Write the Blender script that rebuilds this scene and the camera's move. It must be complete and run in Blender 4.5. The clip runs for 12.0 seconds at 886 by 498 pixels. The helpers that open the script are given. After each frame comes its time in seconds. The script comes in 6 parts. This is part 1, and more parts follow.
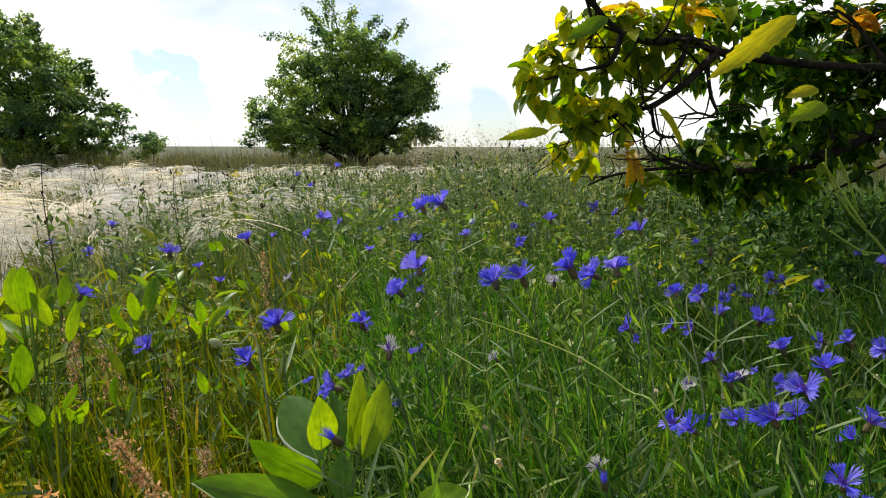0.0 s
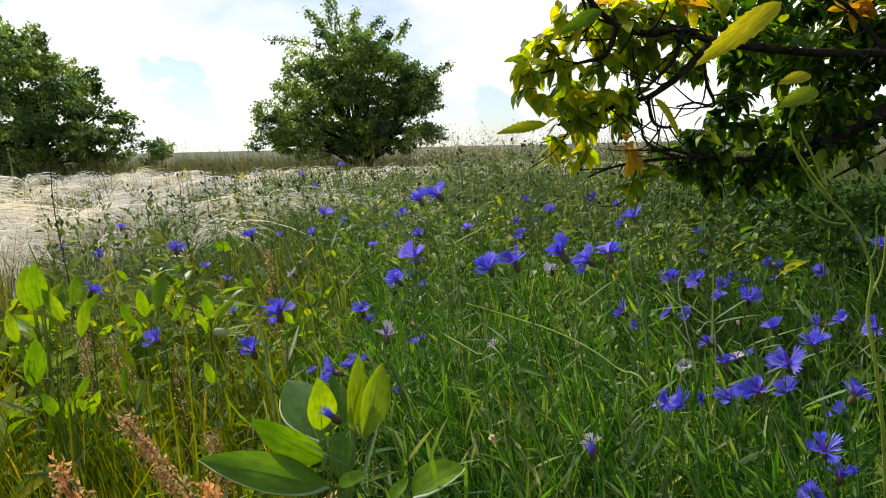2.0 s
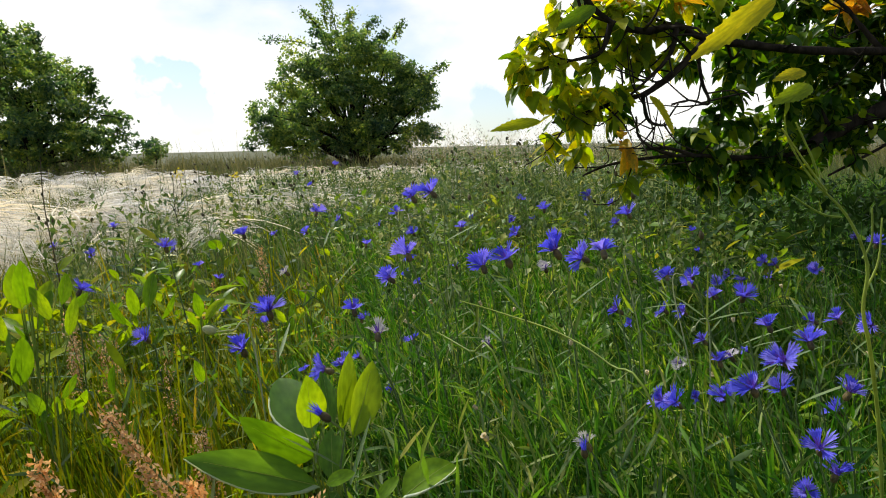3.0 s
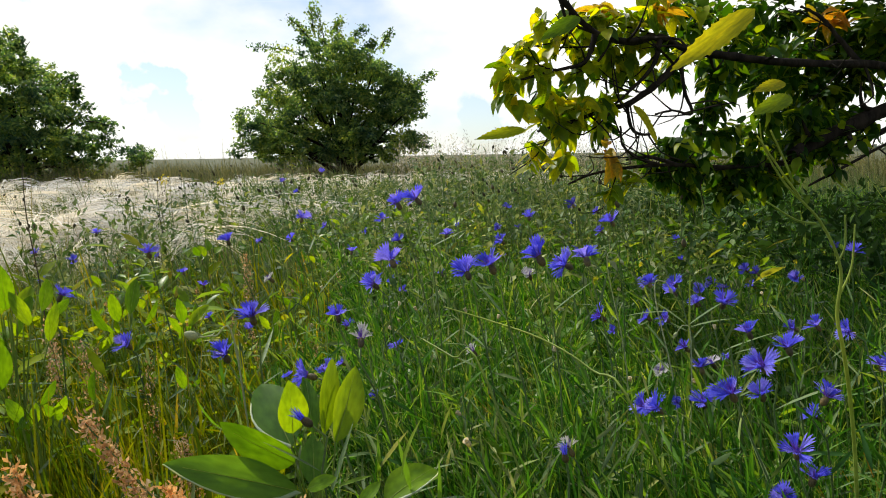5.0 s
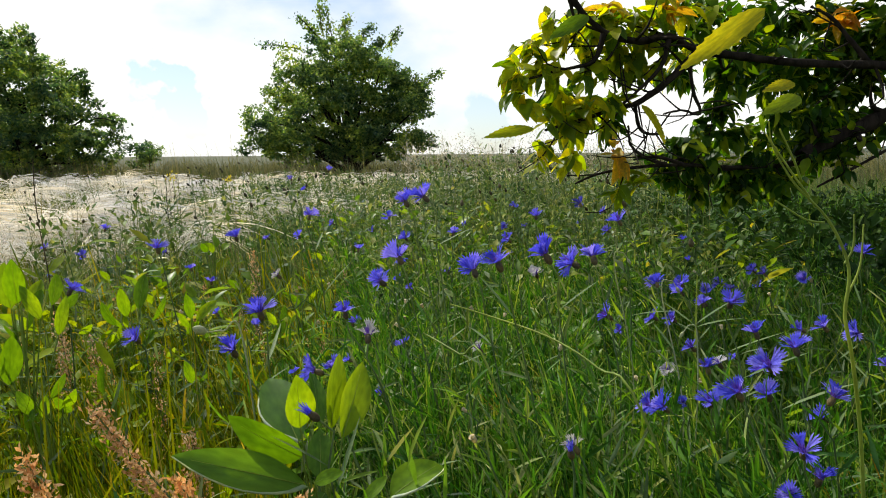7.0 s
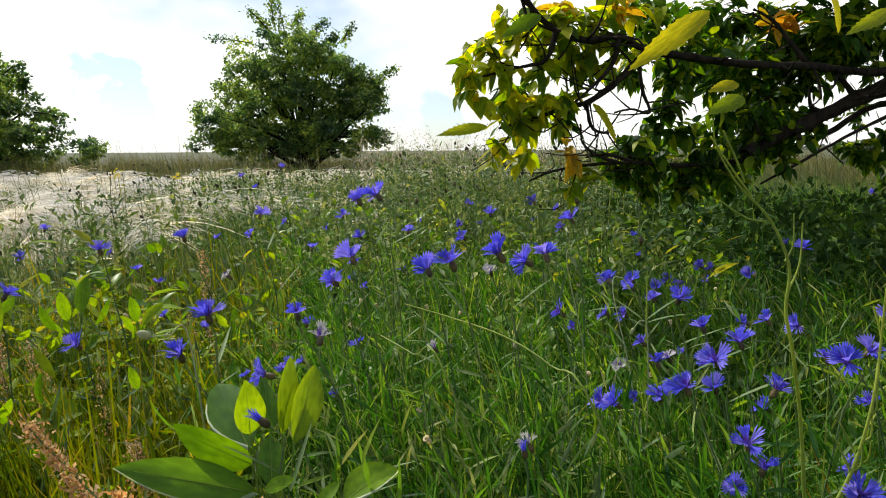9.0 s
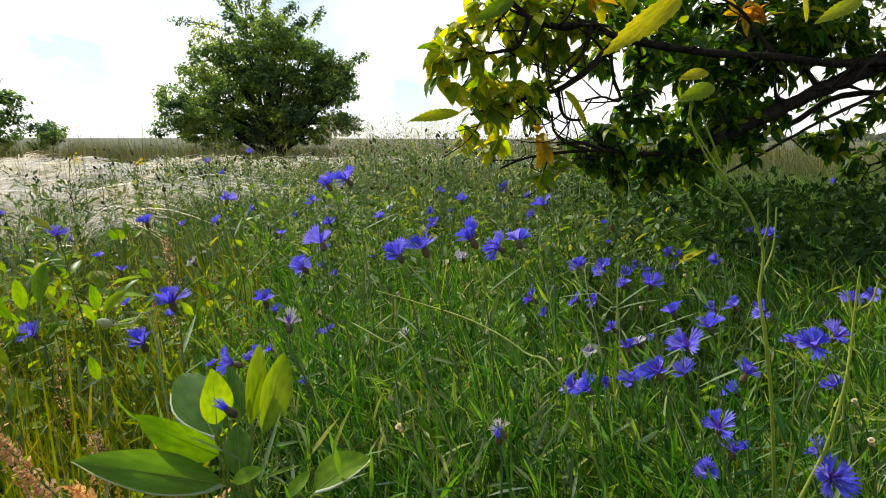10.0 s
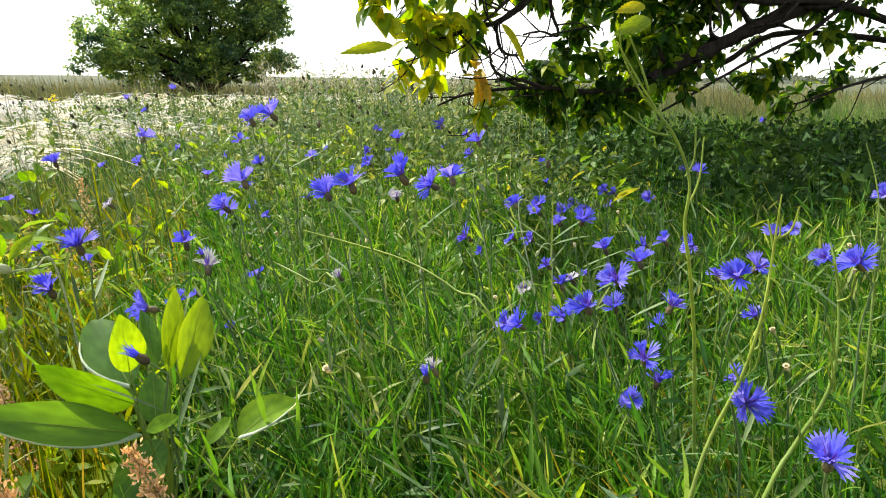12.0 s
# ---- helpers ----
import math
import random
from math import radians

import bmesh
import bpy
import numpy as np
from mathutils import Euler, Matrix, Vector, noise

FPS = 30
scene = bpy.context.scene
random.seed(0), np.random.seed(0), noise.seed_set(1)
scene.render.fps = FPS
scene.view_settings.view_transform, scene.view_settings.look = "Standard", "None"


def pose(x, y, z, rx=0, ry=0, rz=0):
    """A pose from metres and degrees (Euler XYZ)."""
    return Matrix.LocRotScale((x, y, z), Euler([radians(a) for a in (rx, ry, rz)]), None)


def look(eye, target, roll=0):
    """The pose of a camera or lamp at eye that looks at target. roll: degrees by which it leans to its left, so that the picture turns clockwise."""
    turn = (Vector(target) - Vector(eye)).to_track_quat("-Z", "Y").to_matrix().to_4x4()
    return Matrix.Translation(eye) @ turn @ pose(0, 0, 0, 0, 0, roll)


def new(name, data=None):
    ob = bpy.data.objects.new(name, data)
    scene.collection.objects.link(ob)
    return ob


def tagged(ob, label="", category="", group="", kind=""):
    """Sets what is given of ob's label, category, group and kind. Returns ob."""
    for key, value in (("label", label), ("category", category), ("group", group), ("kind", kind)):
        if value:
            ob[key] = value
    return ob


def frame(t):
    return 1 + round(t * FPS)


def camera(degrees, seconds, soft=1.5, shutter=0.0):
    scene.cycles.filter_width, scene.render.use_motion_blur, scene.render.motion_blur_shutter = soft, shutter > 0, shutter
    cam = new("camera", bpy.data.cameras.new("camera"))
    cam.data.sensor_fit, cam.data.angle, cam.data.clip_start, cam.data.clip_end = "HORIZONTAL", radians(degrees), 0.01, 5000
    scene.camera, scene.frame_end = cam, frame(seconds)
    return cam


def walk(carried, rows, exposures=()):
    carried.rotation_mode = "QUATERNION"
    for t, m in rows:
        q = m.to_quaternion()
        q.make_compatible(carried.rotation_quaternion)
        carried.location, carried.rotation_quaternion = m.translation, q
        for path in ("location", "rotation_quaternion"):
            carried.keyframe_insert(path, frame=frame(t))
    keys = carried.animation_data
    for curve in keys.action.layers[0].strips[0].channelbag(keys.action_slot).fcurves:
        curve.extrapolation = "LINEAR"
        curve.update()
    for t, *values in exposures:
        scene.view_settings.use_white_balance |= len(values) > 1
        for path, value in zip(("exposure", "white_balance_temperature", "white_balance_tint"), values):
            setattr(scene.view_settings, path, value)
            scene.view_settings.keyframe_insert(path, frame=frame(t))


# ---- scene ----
cam = camera(69.8, 12.0, soft=1.0)
PATH = [
    (0, (-0.011, 0.058, 0.729), (-0.011, 2.032, 0.411), 0.1),
    (0.5, (-0.005, 0.049, 0.727), (-0.003, 2.023, 0.405), -0.4),
    (1, (-0.004, 0.044, 0.72), (-0.003, 2.018, 0.403), -0.7),
    (1.5, (0.0, 0.043, 0.714), (-0.003, 2.017, 0.392), -1.1),
    (2, (0.008, 0.029, 0.717), (-0.019, 2.003, 0.398), -1.3),
    (2.5, (0.011, 0.04, 0.71), (-0.009, 2.015, 0.391), -1.3),
    (4.5, (0.02, 0.027, 0.71), (0.019, 2.003, 0.403), -1.2),
    (5, (0.018, 0.034, 0.707), (0.044, 2.012, 0.414), -0.9),
    (5.5, (0.018, 0.034, 0.707), (0.033, 2.012, 0.411), -0.8),
    (6, (0.016, 0.031, 0.705), (0.027, 2.01, 0.415), -0.6),
    (6.5, (0.016, 0.031, 0.705), (0.02, 2.01, 0.415), -0.5),
    (8.5, (0.019, 0.03, 0.707), (0.105, 2.001, 0.38), -0.4),
    (9, (0.021, 0.037, 0.708), (0.164, 2.008, 0.401), -0.4),
    (9.5, (0.023, 0.042, 0.707), (0.215, 2.007, 0.39), -0.7),
    (10, (0.019, 0.05, 0.702), (0.255, 2.007, 0.359), 0.1),
    (10.5, (0.018, 0.053, 0.695), (0.282, 1.996, 0.304), 0.7),
    (11, (0.023, 0.06, 0.69), (0.339, 1.988, 0.263), 0.8),
    (11.5, (0.033, 0.062, 0.691), (0.383, 1.976, 0.226), 0.4),
    (12, (0.04, 0.071, 0.69), (0.446, 1.959, 0.171), 0.5),
]
EXPOSURES = [(0, 0.08), (6.5, 0.08), (8.5, 0.12), (10, 0.22), (11, 0.62), (12, 1.0)]
walk(cam, [(t, look(eye, target, roll)) for t, eye, target, roll in PATH], EXPOSURES)

# ---------------------------------------------------------------- world and sun
SUN_AZIMUTH, SUN_ELEVATION = radians(-42), radians(50)   # ahead and to the left, high


def make_world():
    world = bpy.data.worlds.new("sky")
    scene.world = world
    world.use_nodes = True
    nt = world.node_tree
    nt.nodes.clear()
    n, l = nt.nodes.new, nt.links.new
    sky = n("ShaderNodeTexSky")
    sky.sky_type, sky.sun_disc = "NISHITA", False
    sky.sun_elevation, sky.sun_rotation = SUN_ELEVATION, SUN_AZIMUTH
    sky.air_density, sky.dust_density = 1.0, 0.5
    blue = n("ShaderNodeVectorMath")
    blue.operation = "MULTIPLY"
    blue.inputs[1].default_value = SKY_BLUE
    l(sky.outputs["Color"], blue.inputs[0])
    # thin bright cloud cover with blue gaps
    co = n("ShaderNodeTexCoord")
    stretch = n("ShaderNodeMapping")
    stretch.inputs["Scale"].default_value = (1.0, 1.0, 1.9)
    stretch.inputs["Location"].default_value = (0.35, 0.1, 0.42)
    l(co.outputs["Generated"], stretch.inputs["Vector"])
    noi = n("ShaderNodeTexNoise")
    noi.inputs["Scale"].default_value = 2.6
    noi.inputs["Detail"].default_value = 7
    noi.inputs["Roughness"].default_value = 0.5
    l(stretch.outputs["Vector"], noi.inputs["Vector"])
    # fair-weather cover closes towards the horizon, opened overhead out of view to cut fill
    height = n("ShaderNodeSeparateXYZ")
    l(co.outputs["Generated"], height.inputs["Vector"])
    close = n("ShaderNodeMapRange")
    close.inputs["From Min"].default_value, close.inputs["From Max"].default_value = 0.3, 0.75
    close.inputs["To Min"].default_value, close.inputs["To Max"].default_value = 0.09, -0.17
    l(height.outputs["Z"], close.inputs["Value"])
    cover = n("ShaderNodeMath")
    cover.operation = "ADD"
    l(noi.outputs["Fac"], cover.inputs[0])
    l(close.outputs["Result"], cover.inputs[1])
    # two ragged gaps in the clouds over the skyline
    ragged = n("ShaderNodeTexNoise")
    ragged.inputs["Scale"].default_value, ragged.inputs["Detail"].default_value = 15, 7
    l(co.outputs["Generated"], ragged.inputs["Vector"])
    shift = n("ShaderNodeVectorMath")
    shift.operation = "MULTIPLY_ADD"
    shift.inputs[1].default_value, shift.inputs[2].default_value = (0.18, 0.18, 0.14), (-0.09, -0.09, -0.07)
    l(ragged.outputs["Color"], shift.inputs[0])
    bent = n("ShaderNodeVectorMath")
    l(co.outputs["Generated"], bent.inputs[0])
    l(shift.outputs["Vector"], bent.inputs[1])
    for az, el, size, deep in ((-22.0, 5.0, 0.05, 0.55), (4.5, 2.6, 0.045, 0.24), (-34.0, 13.0, 0.05, 0.3)):
        far = n("ShaderNodeVectorMath")
        far.operation = "DISTANCE"
        far.inputs[1].default_value = (math.sin(radians(az)) * math.cos(radians(el)), math.cos(radians(az)) * math.cos(radians(el)), math.sin(radians(el)))
        l(bent.outputs["Vector"], far.inputs[0])
        dip = n("ShaderNodeMapRange")
        dip.inputs["From Min"].default_value, dip.inputs["From Max"].default_value = size * 0.4, size * 1.1
        dip.inputs["To Min"].default_value, dip.inputs["To Max"].default_value = -deep, 0.0
        l(far.outputs["Value"], dip.inputs["Value"])
        less = n("ShaderNodeMath")
        l(cover.outputs["Value"], less.inputs[0])
        l(dip.outputs["Result"], less.inputs[1])
        cover = less
    ramp = n("ShaderNodeValToRGB")
    ramp.color_ramp.elements[0].position, ramp.color_ramp.elements[0].color = 0.42, (0.3, 0.3, 0.3, 1)
    ramp.color_ramp.elements[1].position, ramp.color_ramp.elements[1].color = 0.56, (1, 1, 1, 1)
    l(cover.outputs["Value"], ramp.inputs["Fac"])
    mix = n("ShaderNodeMix")
    mix.data_type = "RGBA"
    l(ramp.outputs["Color"], mix.inputs["Factor"])
    l(blue.outputs["Vector"], mix.inputs["A"])
    # clouds bright on the sun's side; the unseen far side is dimmed to deepen shade
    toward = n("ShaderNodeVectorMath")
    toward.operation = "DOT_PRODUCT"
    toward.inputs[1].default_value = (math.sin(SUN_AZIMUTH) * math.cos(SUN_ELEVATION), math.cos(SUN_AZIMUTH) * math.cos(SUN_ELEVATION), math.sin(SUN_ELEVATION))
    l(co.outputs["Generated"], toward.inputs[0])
    back_dim = n("ShaderNodeMapRange")
    back_dim.inputs["From Min"].default_value, back_dim.inputs["From Max"].default_value = -0.5, 0.05
    back_dim.inputs["To Min"].default_value, back_dim.inputs["To Max"].default_value = 0.3 * CLOUD, CLOUD
    l(toward.outputs["Value"], back_dim.inputs["Value"])
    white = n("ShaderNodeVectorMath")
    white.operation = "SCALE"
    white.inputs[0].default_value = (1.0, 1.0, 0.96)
    l(back_dim.outputs["Result"], white.inputs["Scale"])
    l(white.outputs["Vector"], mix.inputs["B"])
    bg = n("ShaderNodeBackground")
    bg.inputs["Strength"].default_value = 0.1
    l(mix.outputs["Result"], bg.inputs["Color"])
    out = n("ShaderNodeOutputWorld")
    l(bg.outputs["Background"], out.inputs["Surface"])


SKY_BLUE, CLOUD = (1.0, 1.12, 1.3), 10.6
make_world()
sun = new("sun", bpy.data.lights.new("sun", "SUN"))
sun.data.energy, sun.data.angle, sun.data.color = 5.0, radians(0.6), (1.0, 0.94, 0.84)
sun.matrix_world = look((math.sin(SUN_AZIMUTH) * 30, math.cos(SUN_AZIMUTH) * 30, 30 * math.tan(SUN_ELEVATION)), (0, 0, 0))


# ---------------------------------------------------------------- materials
def shader(name):
    m = bpy.data.materials.new(name)
    m.use_nodes = True
    nt = m.node_tree
    nt.nodes.clear()
    return m, nt, nt.nodes.new, nt.links.new


def ramp_of(n, colours):
    r = n("ShaderNodeValToRGB")
    e = r.color_ramp.elements
    while len(e) < len(colours):
        e.new(0.5)
    for i, (pos, c) in enumerate(colours):
        e[i].position, e[i].color = pos, (*c, 1)
    return r


def plant_material(name, colours, translucent=0.4, rough=0.45, by="island", grain=60.0, warm=(1.15, 1.05, 0.55), spec=0.25, contrast=0.35, patch=4.0, drift=0.35):
    """Leaf tissue: colour picked per piece from a ramp, mottled by noise, part of the light passing through."""
    m, nt, n, l = shader(name)
    if by == "island":
        pick = n("ShaderNodeNewGeometry").outputs["Random Per Island"]
    else:
        pick = n("ShaderNodeObjectInfo").outputs["Random"]
    ramp = ramp_of(n, colours)
    l(pick, ramp.inputs["Fac"])
    co = n("ShaderNodeTexCoord")
    noi = n("ShaderNodeTexNoise")
    noi.inputs["Scale"].default_value, noi.inputs["Detail"].default_value = grain, 4
    l(co.outputs["Object"], noi.inputs["Vector"])
    val = n("ShaderNodeMapRange")
    val.inputs["From Min"].default_value, val.inputs["From Max"].default_value = 0.25, 0.75
    val.inputs["To Min"].default_value, val.inputs["To Max"].default_value = 1 - contrast, 1 + contrast
    l(noi.outputs["Fac"], val.inputs["Value"])
    wide = n("ShaderNodeTexNoise")
    wide.inputs["Scale"].default_value, wide.inputs["Detail"].default_value = patch, 3
    l(co.outputs["Object"], wide.inputs["Vector"])
    tone = ramp_of(n, [(0.3, (1 - drift, 1 - 0.8 * drift, 1.0)), (0.5, (1, 1, 1)), (0.7, (1 + 1.3 * drift, 1 + 0.8 * drift, 1 - 0.3 * drift))])
    l(wide.outputs["Fac"], tone.inputs["Fac"])
    tint = n("ShaderNodeVectorMath")
    tint.operation = "MULTIPLY"
    l(ramp.outputs["Color"], tint.inputs[0])
    l(tone.outputs["Color"], tint.inputs[1])
    col = n("ShaderNodeVectorMath")
    col.operation = "SCALE"
    l(tint.outputs["Vector"], col.inputs[0])
    l(val.outputs["Result"], col.inputs["Scale"])
    p = n("ShaderNodeBsdfPrincipled")
    p.inputs["Roughness"].default_value = rough
    p.inputs["Specular IOR Level"].default_value = spec
    l(col.outputs["Vector"], p.inputs["Base Color"])
    bump = n("ShaderNodeBump")
    bump.inputs["Strength"].default_value, bump.inputs["Distance"].default_value = 0.25, 0.002
    l(noi.outputs["Fac"], bump.inputs["Height"])
    l(bump.outputs["Normal"], p.inputs["Normal"])
    t = n("ShaderNodeBsdfTranslucent")
    tc = n("ShaderNodeVectorMath")
    tc.operation = "MULTIPLY"
    tc.inputs[1].default_value = warm
    l(col.outputs["Vector"], tc.inputs[0])
    l(tc.outputs["Vector"], t.inputs["Color"])
    mix = n("ShaderNodeMixShader")
    mix.inputs["Fac"].default_value = translucent
    l(p.outputs["BSDF"], mix.inputs[1])
    l(t.outputs["BSDF"], mix.inputs[2])
    out = n("ShaderNodeOutputMaterial")
    l(mix.outputs["Shader"], out.inputs["Surface"])
    return m


def bark_material(name, a, b, scale=30.0):
    m, nt, n, l = shader(name)
    co = n("ShaderNodeTexCoord")
    stretch = n("ShaderNodeMapping")
    stretch.inputs["Scale"].default_value = (1, 1, 0.3)
    l(co.outputs["Object"], stretch.inputs["Vector"])
    noi = n("ShaderNodeTexNoise")
    noi.inputs["Scale"].default_value, noi.inputs["Detail"].default_value = scale, 6
    l(stretch.outputs["Vector"], noi.inputs["Vector"])
    ramp = ramp_of(n, [(0.3, a), (0.7, b)])
    l(noi.outputs["Fac"], ramp.inputs["Fac"])
    p = n("ShaderNodeBsdfPrincipled")
    p.inputs["Roughness"].default_value, p.inputs["Specular IOR Level"].default_value = 0.9, 0.12
    l(ramp.outputs["Color"], p.inputs["Base Color"])
    bump = n("ShaderNodeBump")
    bump.inputs["Strength"].default_value, bump.inputs["Distance"].default_value = 0.7, 0.01
    l(noi.outputs["Fac"], bump.inputs["Height"])
    l(bump.outputs["Normal"], p.inputs["Normal"])
    out = n("ShaderNodeOutputMaterial")
    l(p.outputs["BSDF"], out.inputs["Surface"])
    return m


def ground_material():
    m, nt, n, l = shader("soil_and_litter")
    co = n("ShaderNodeTexCoord")
    fine, wide = n("ShaderNodeTexNoise"), n("ShaderNodeTexNoise")
    fine.inputs["Scale"].default_value, fine.inputs["Detail"].default_value = 35, 8
    wide.inputs["Scale"].default_value, wide.inputs["Detail"].default_value = 0.35, 5
    l(co.outputs["Object"], fine.inputs["Vector"])
    l(co.outputs["Object"], wide.inputs["Vector"])
    soil = ramp_of(n, [(0.25, (0.02, 0.018, 0.01)), (0.5, (0.045, 0.05, 0.018)), (0.8, (0.1, 0.1, 0.045))])
    turf = ramp_of(n, [(0.25, (0.04, 0.055, 0.018)), (0.5, (0.075, 0.09, 0.03)), (0.8, (0.15, 0.15, 0.07))])
    l(fine.outputs["Fac"], soil.inputs["Fac"])
    l(fine.outputs["Fac"], turf.inputs["Fac"])
    mix = n("ShaderNodeMix")
    mix.data_type = "RGBA"
    l(wide.outputs["Fac"], mix.inputs["Factor"])
    l(soil.outputs["Color"], mix.inputs["A"])
    l(turf.outputs["Color"], mix.inputs["B"])
    p = n("ShaderNodeBsdfPrincipled")
    p.inputs["Roughness"].default_value = 0.95
    l(mix.outputs["Result"], p.inputs["Base Color"])
    bump = n("ShaderNodeBump")
    bump.inputs["Distance"].default_value = 0.03
    l(fine.outputs["Fac"], bump.inputs["Height"])
    l(bump.outputs["Normal"], p.inputs["Normal"])
    out = n("ShaderNodeOutputMaterial")
    l(p.outputs["BSDF"], out.inputs["Surface"])
    return m


SOIL = ground_material()
GRASS = plant_material("meadow_grass", [(0.0, (0.05, 0.1, 0.004)), (0.4, (0.11, 0.17, 0.005)), (0.72, (0.185, 0.215, 0.008)), (0.9, (0.26, 0.235, 0.018)), (1.0, (0.37, 0.28, 0.07))], 0.46, 0.55, warm=(1.5, 1.3, 0.12), drift=0.3, spec=0.07)
LUSH = plant_material("lush_grass", [(0.0, (0.02, 0.085, 0.016)), (0.5, (0.055, 0.17, 0.022)), (0.85, (0.12, 0.265, 0.032)), (1.0, (0.31, 0.34, 0.1))], 0.44, 0.5, warm=(1.15, 1.3, 0.2), drift=0.4, spec=0.18)
DRY = plant_material("dry_brown_grass", [(0.0, (0.085, 0.105, 0.04)), (0.5, (0.15, 0.155, 0.065)), (1.0, (0.27, 0.26, 0.14))], 0.35, 0.6, patch=0.7)
PLUME = plant_material("silvery_feather_awns", [(0.0, (0.58, 0.53, 0.43)), (0.4, (0.76, 0.72, 0.63)), (1.0, (0.93, 0.91, 0.86))], 0.5, 0.5, warm=(1.0, 0.98, 0.93), contrast=0.12, patch=2.0, drift=0.2)
HERB = plant_material("grey_green_herb", [(0.0, (0.07, 0.13, 0.04)), (0.6, (0.13, 0.2, 0.07)), (1.0, (0.24, 0.29, 0.13))], 0.4, 0.6, drift=0.45)
SMALL_LEAF = plant_material("low_herb_leaf", [(0.0, (0.07, 0.17, 0.02)), (0.5, (0.12, 0.25, 0.025)), (0.85, (0.2, 0.32, 0.03)), (1.0, (0.34, 0.33, 0.06))], 0.55, 0.38, grain=40, warm=(1.4, 1.2, 0.3), contrast=0.25)
BROAD = plant_material("broad_leaf_blade", [(0.0, (0.06, 0.15, 0.01)), (0.4, (0.11, 0.24, 0.012)), (1.0, (0.2, 0.33, 0.015))], 0.56, 0.45, by="object", grain=6, warm=(1.9, 1.55, 0.12), contrast=0.25, patch=1.6, drift=0.4, spec=0.2)
GLAUCOUS = plant_material("grey_green_leaf_blade", [(0.0, (0.06, 0.15, 0.026)), (1.0, (0.1, 0.21, 0.03))], 0.5, 0.5, by="object", grain=6, warm=(1.65, 1.55, 0.16), contrast=0.25, patch=1.6, drift=0.35, spec=0.2)
SUN_LEAF = plant_material("sunlit_herb_leaf", [(0.0, (0.065, 0.145, 0.012)), (0.5, (0.15, 0.24, 0.014)), (0.9, (0.23, 0.3, 0.018)), (1.0, (0.3, 0.26, 0.03))], 0.56, 0.45, grain=40, warm=(1.6, 1.45, 0.15), contrast=0.35, drift=0.25, spec=0.06)
RIB = plant_material("pale_leaf_rib", [(0.0, (0.45, 0.55, 0.3)), (1.0, (0.55, 0.62, 0.4))], 0.3, 0.5, by="object", contrast=0.1)
STEM = plant_material("green_stem", [(0.0, (0.09, 0.16, 0.05)), (1.0, (0.16, 0.23, 0.08))], 0.25, 0.5, by="object", contrast=0.2)
STALK = plant_material("yellow_green_stalk", [(0.0, (0.2, 0.3, 0.05)), (1.0, (0.28, 0.36, 0.06))], 0.35, 0.45, by="object", contrast=0.25)
KNOB = plant_material("dark_closed_head", [(0.0, (0.035, 0.038, 0.018)), (1.0, (0.09, 0.075, 0.035))], 0.1, 0.6, by="object", grain=300, contrast=0.6)
CALYX = plant_material("scaly_calyx", [(0.0, (0.06, 0.05, 0.025)), (1.0, (0.12, 0.1, 0.05))], 0.1, 0.6, by="object", grain=300, contrast=0.6)
BLUE = plant_material("cornflower_blue", [(0.0, (0.065, 0.075, 0.62)), (0.55, (0.13, 0.13, 0.78)), (1.0, (0.31, 0.28, 0.88))], 0.45, 0.55, by="object", grain=200, warm=(1.1, 0.95, 1.1), contrast=0.45, drift=0.1, spec=0.12)
VIOLET = plant_material("violet_disc", [(0.0, (0.1, 0.05, 0.32)), (1.0, (0.17, 0.07, 0.42))], 0.3, 0.5, by="object", grain=300, warm=(1, 0.9, 1.1), contrast=0.4, drift=0.1)
FADED = plant_material("faded_petals", [(0.0, (0.42, 0.4, 0.5)), (1.0, (0.62, 0.6, 0.58))], 0.35, 0.7, by="object", grain=200, warm=(1, 1, 0.95), contrast=0.3, drift=0.1)
# crown's inner shade and the tips' sunlight are put into the two leaf colours
TREE_LEAF = plant_material("crown_leaf_shade_in_colour", [(0.0, (0.012, 0.042, 0.007)), (0.45, (0.034, 0.095, 0.01)), (0.78, (0.115, 0.2, 0.014)), (1.0, (0.32, 0.36, 0.02))], 0.54, 0.42, by="island", grain=40, warm=(1.7, 1.8, 0.13), contrast=0.25, patch=5.0, drift=0.3, spec=0.15)
TIP_LEAF = plant_material("tip_leaf_sun_in_colour", [(0.0, (0.04, 0.1, 0.012)), (0.4, (0.17, 0.25, 0.014)), (0.75, (0.32, 0.37, 0.016)), (1.0, (0.48, 0.42, 0.02))], 0.7, 0.36, by="island", grain=40, warm=(1.95, 1.8, 0.1), contrast=0.3, patch=5.0, drift=0.25)
LEAF_ONE = plant_material("near_tree_leaf_single", [(0.0, (0.06, 0.14, 0.012)), (0.4, (0.2, 0.29, 0.016)), (1.0, (0.42, 0.4, 0.02))], 0.66, 0.4, by="object", grain=9, warm=(2.0, 1.75, 0.12), contrast=0.3, drift=0.25)
TURNING = plant_material("turning_orange_leaf", [(0.0, (0.4, 0.2, 0.02)), (0.5, (0.46, 0.32, 0.03)), (1.0, (0.42, 0.38, 0.03))], 0.6, 0.45, by="object", grain=40, warm=(1.7, 1.35, 0.3), contrast=0.3)
# strong patchy drift puts sunlit patches into the crown colour, paled for haze
FAR_LEAF = plant_material("far_tree_leaf", [(0.0, (0.055, 0.12, 0.06)), (0.55, (0.13, 0.215, 0.08)), (1.0, (0.3, 0.37, 0.115))], 0.6, 0.5, by="island", grain=3, contrast=0.3, patch=1.4, drift=0.7, warm=(1.45, 1.5, 0.6))
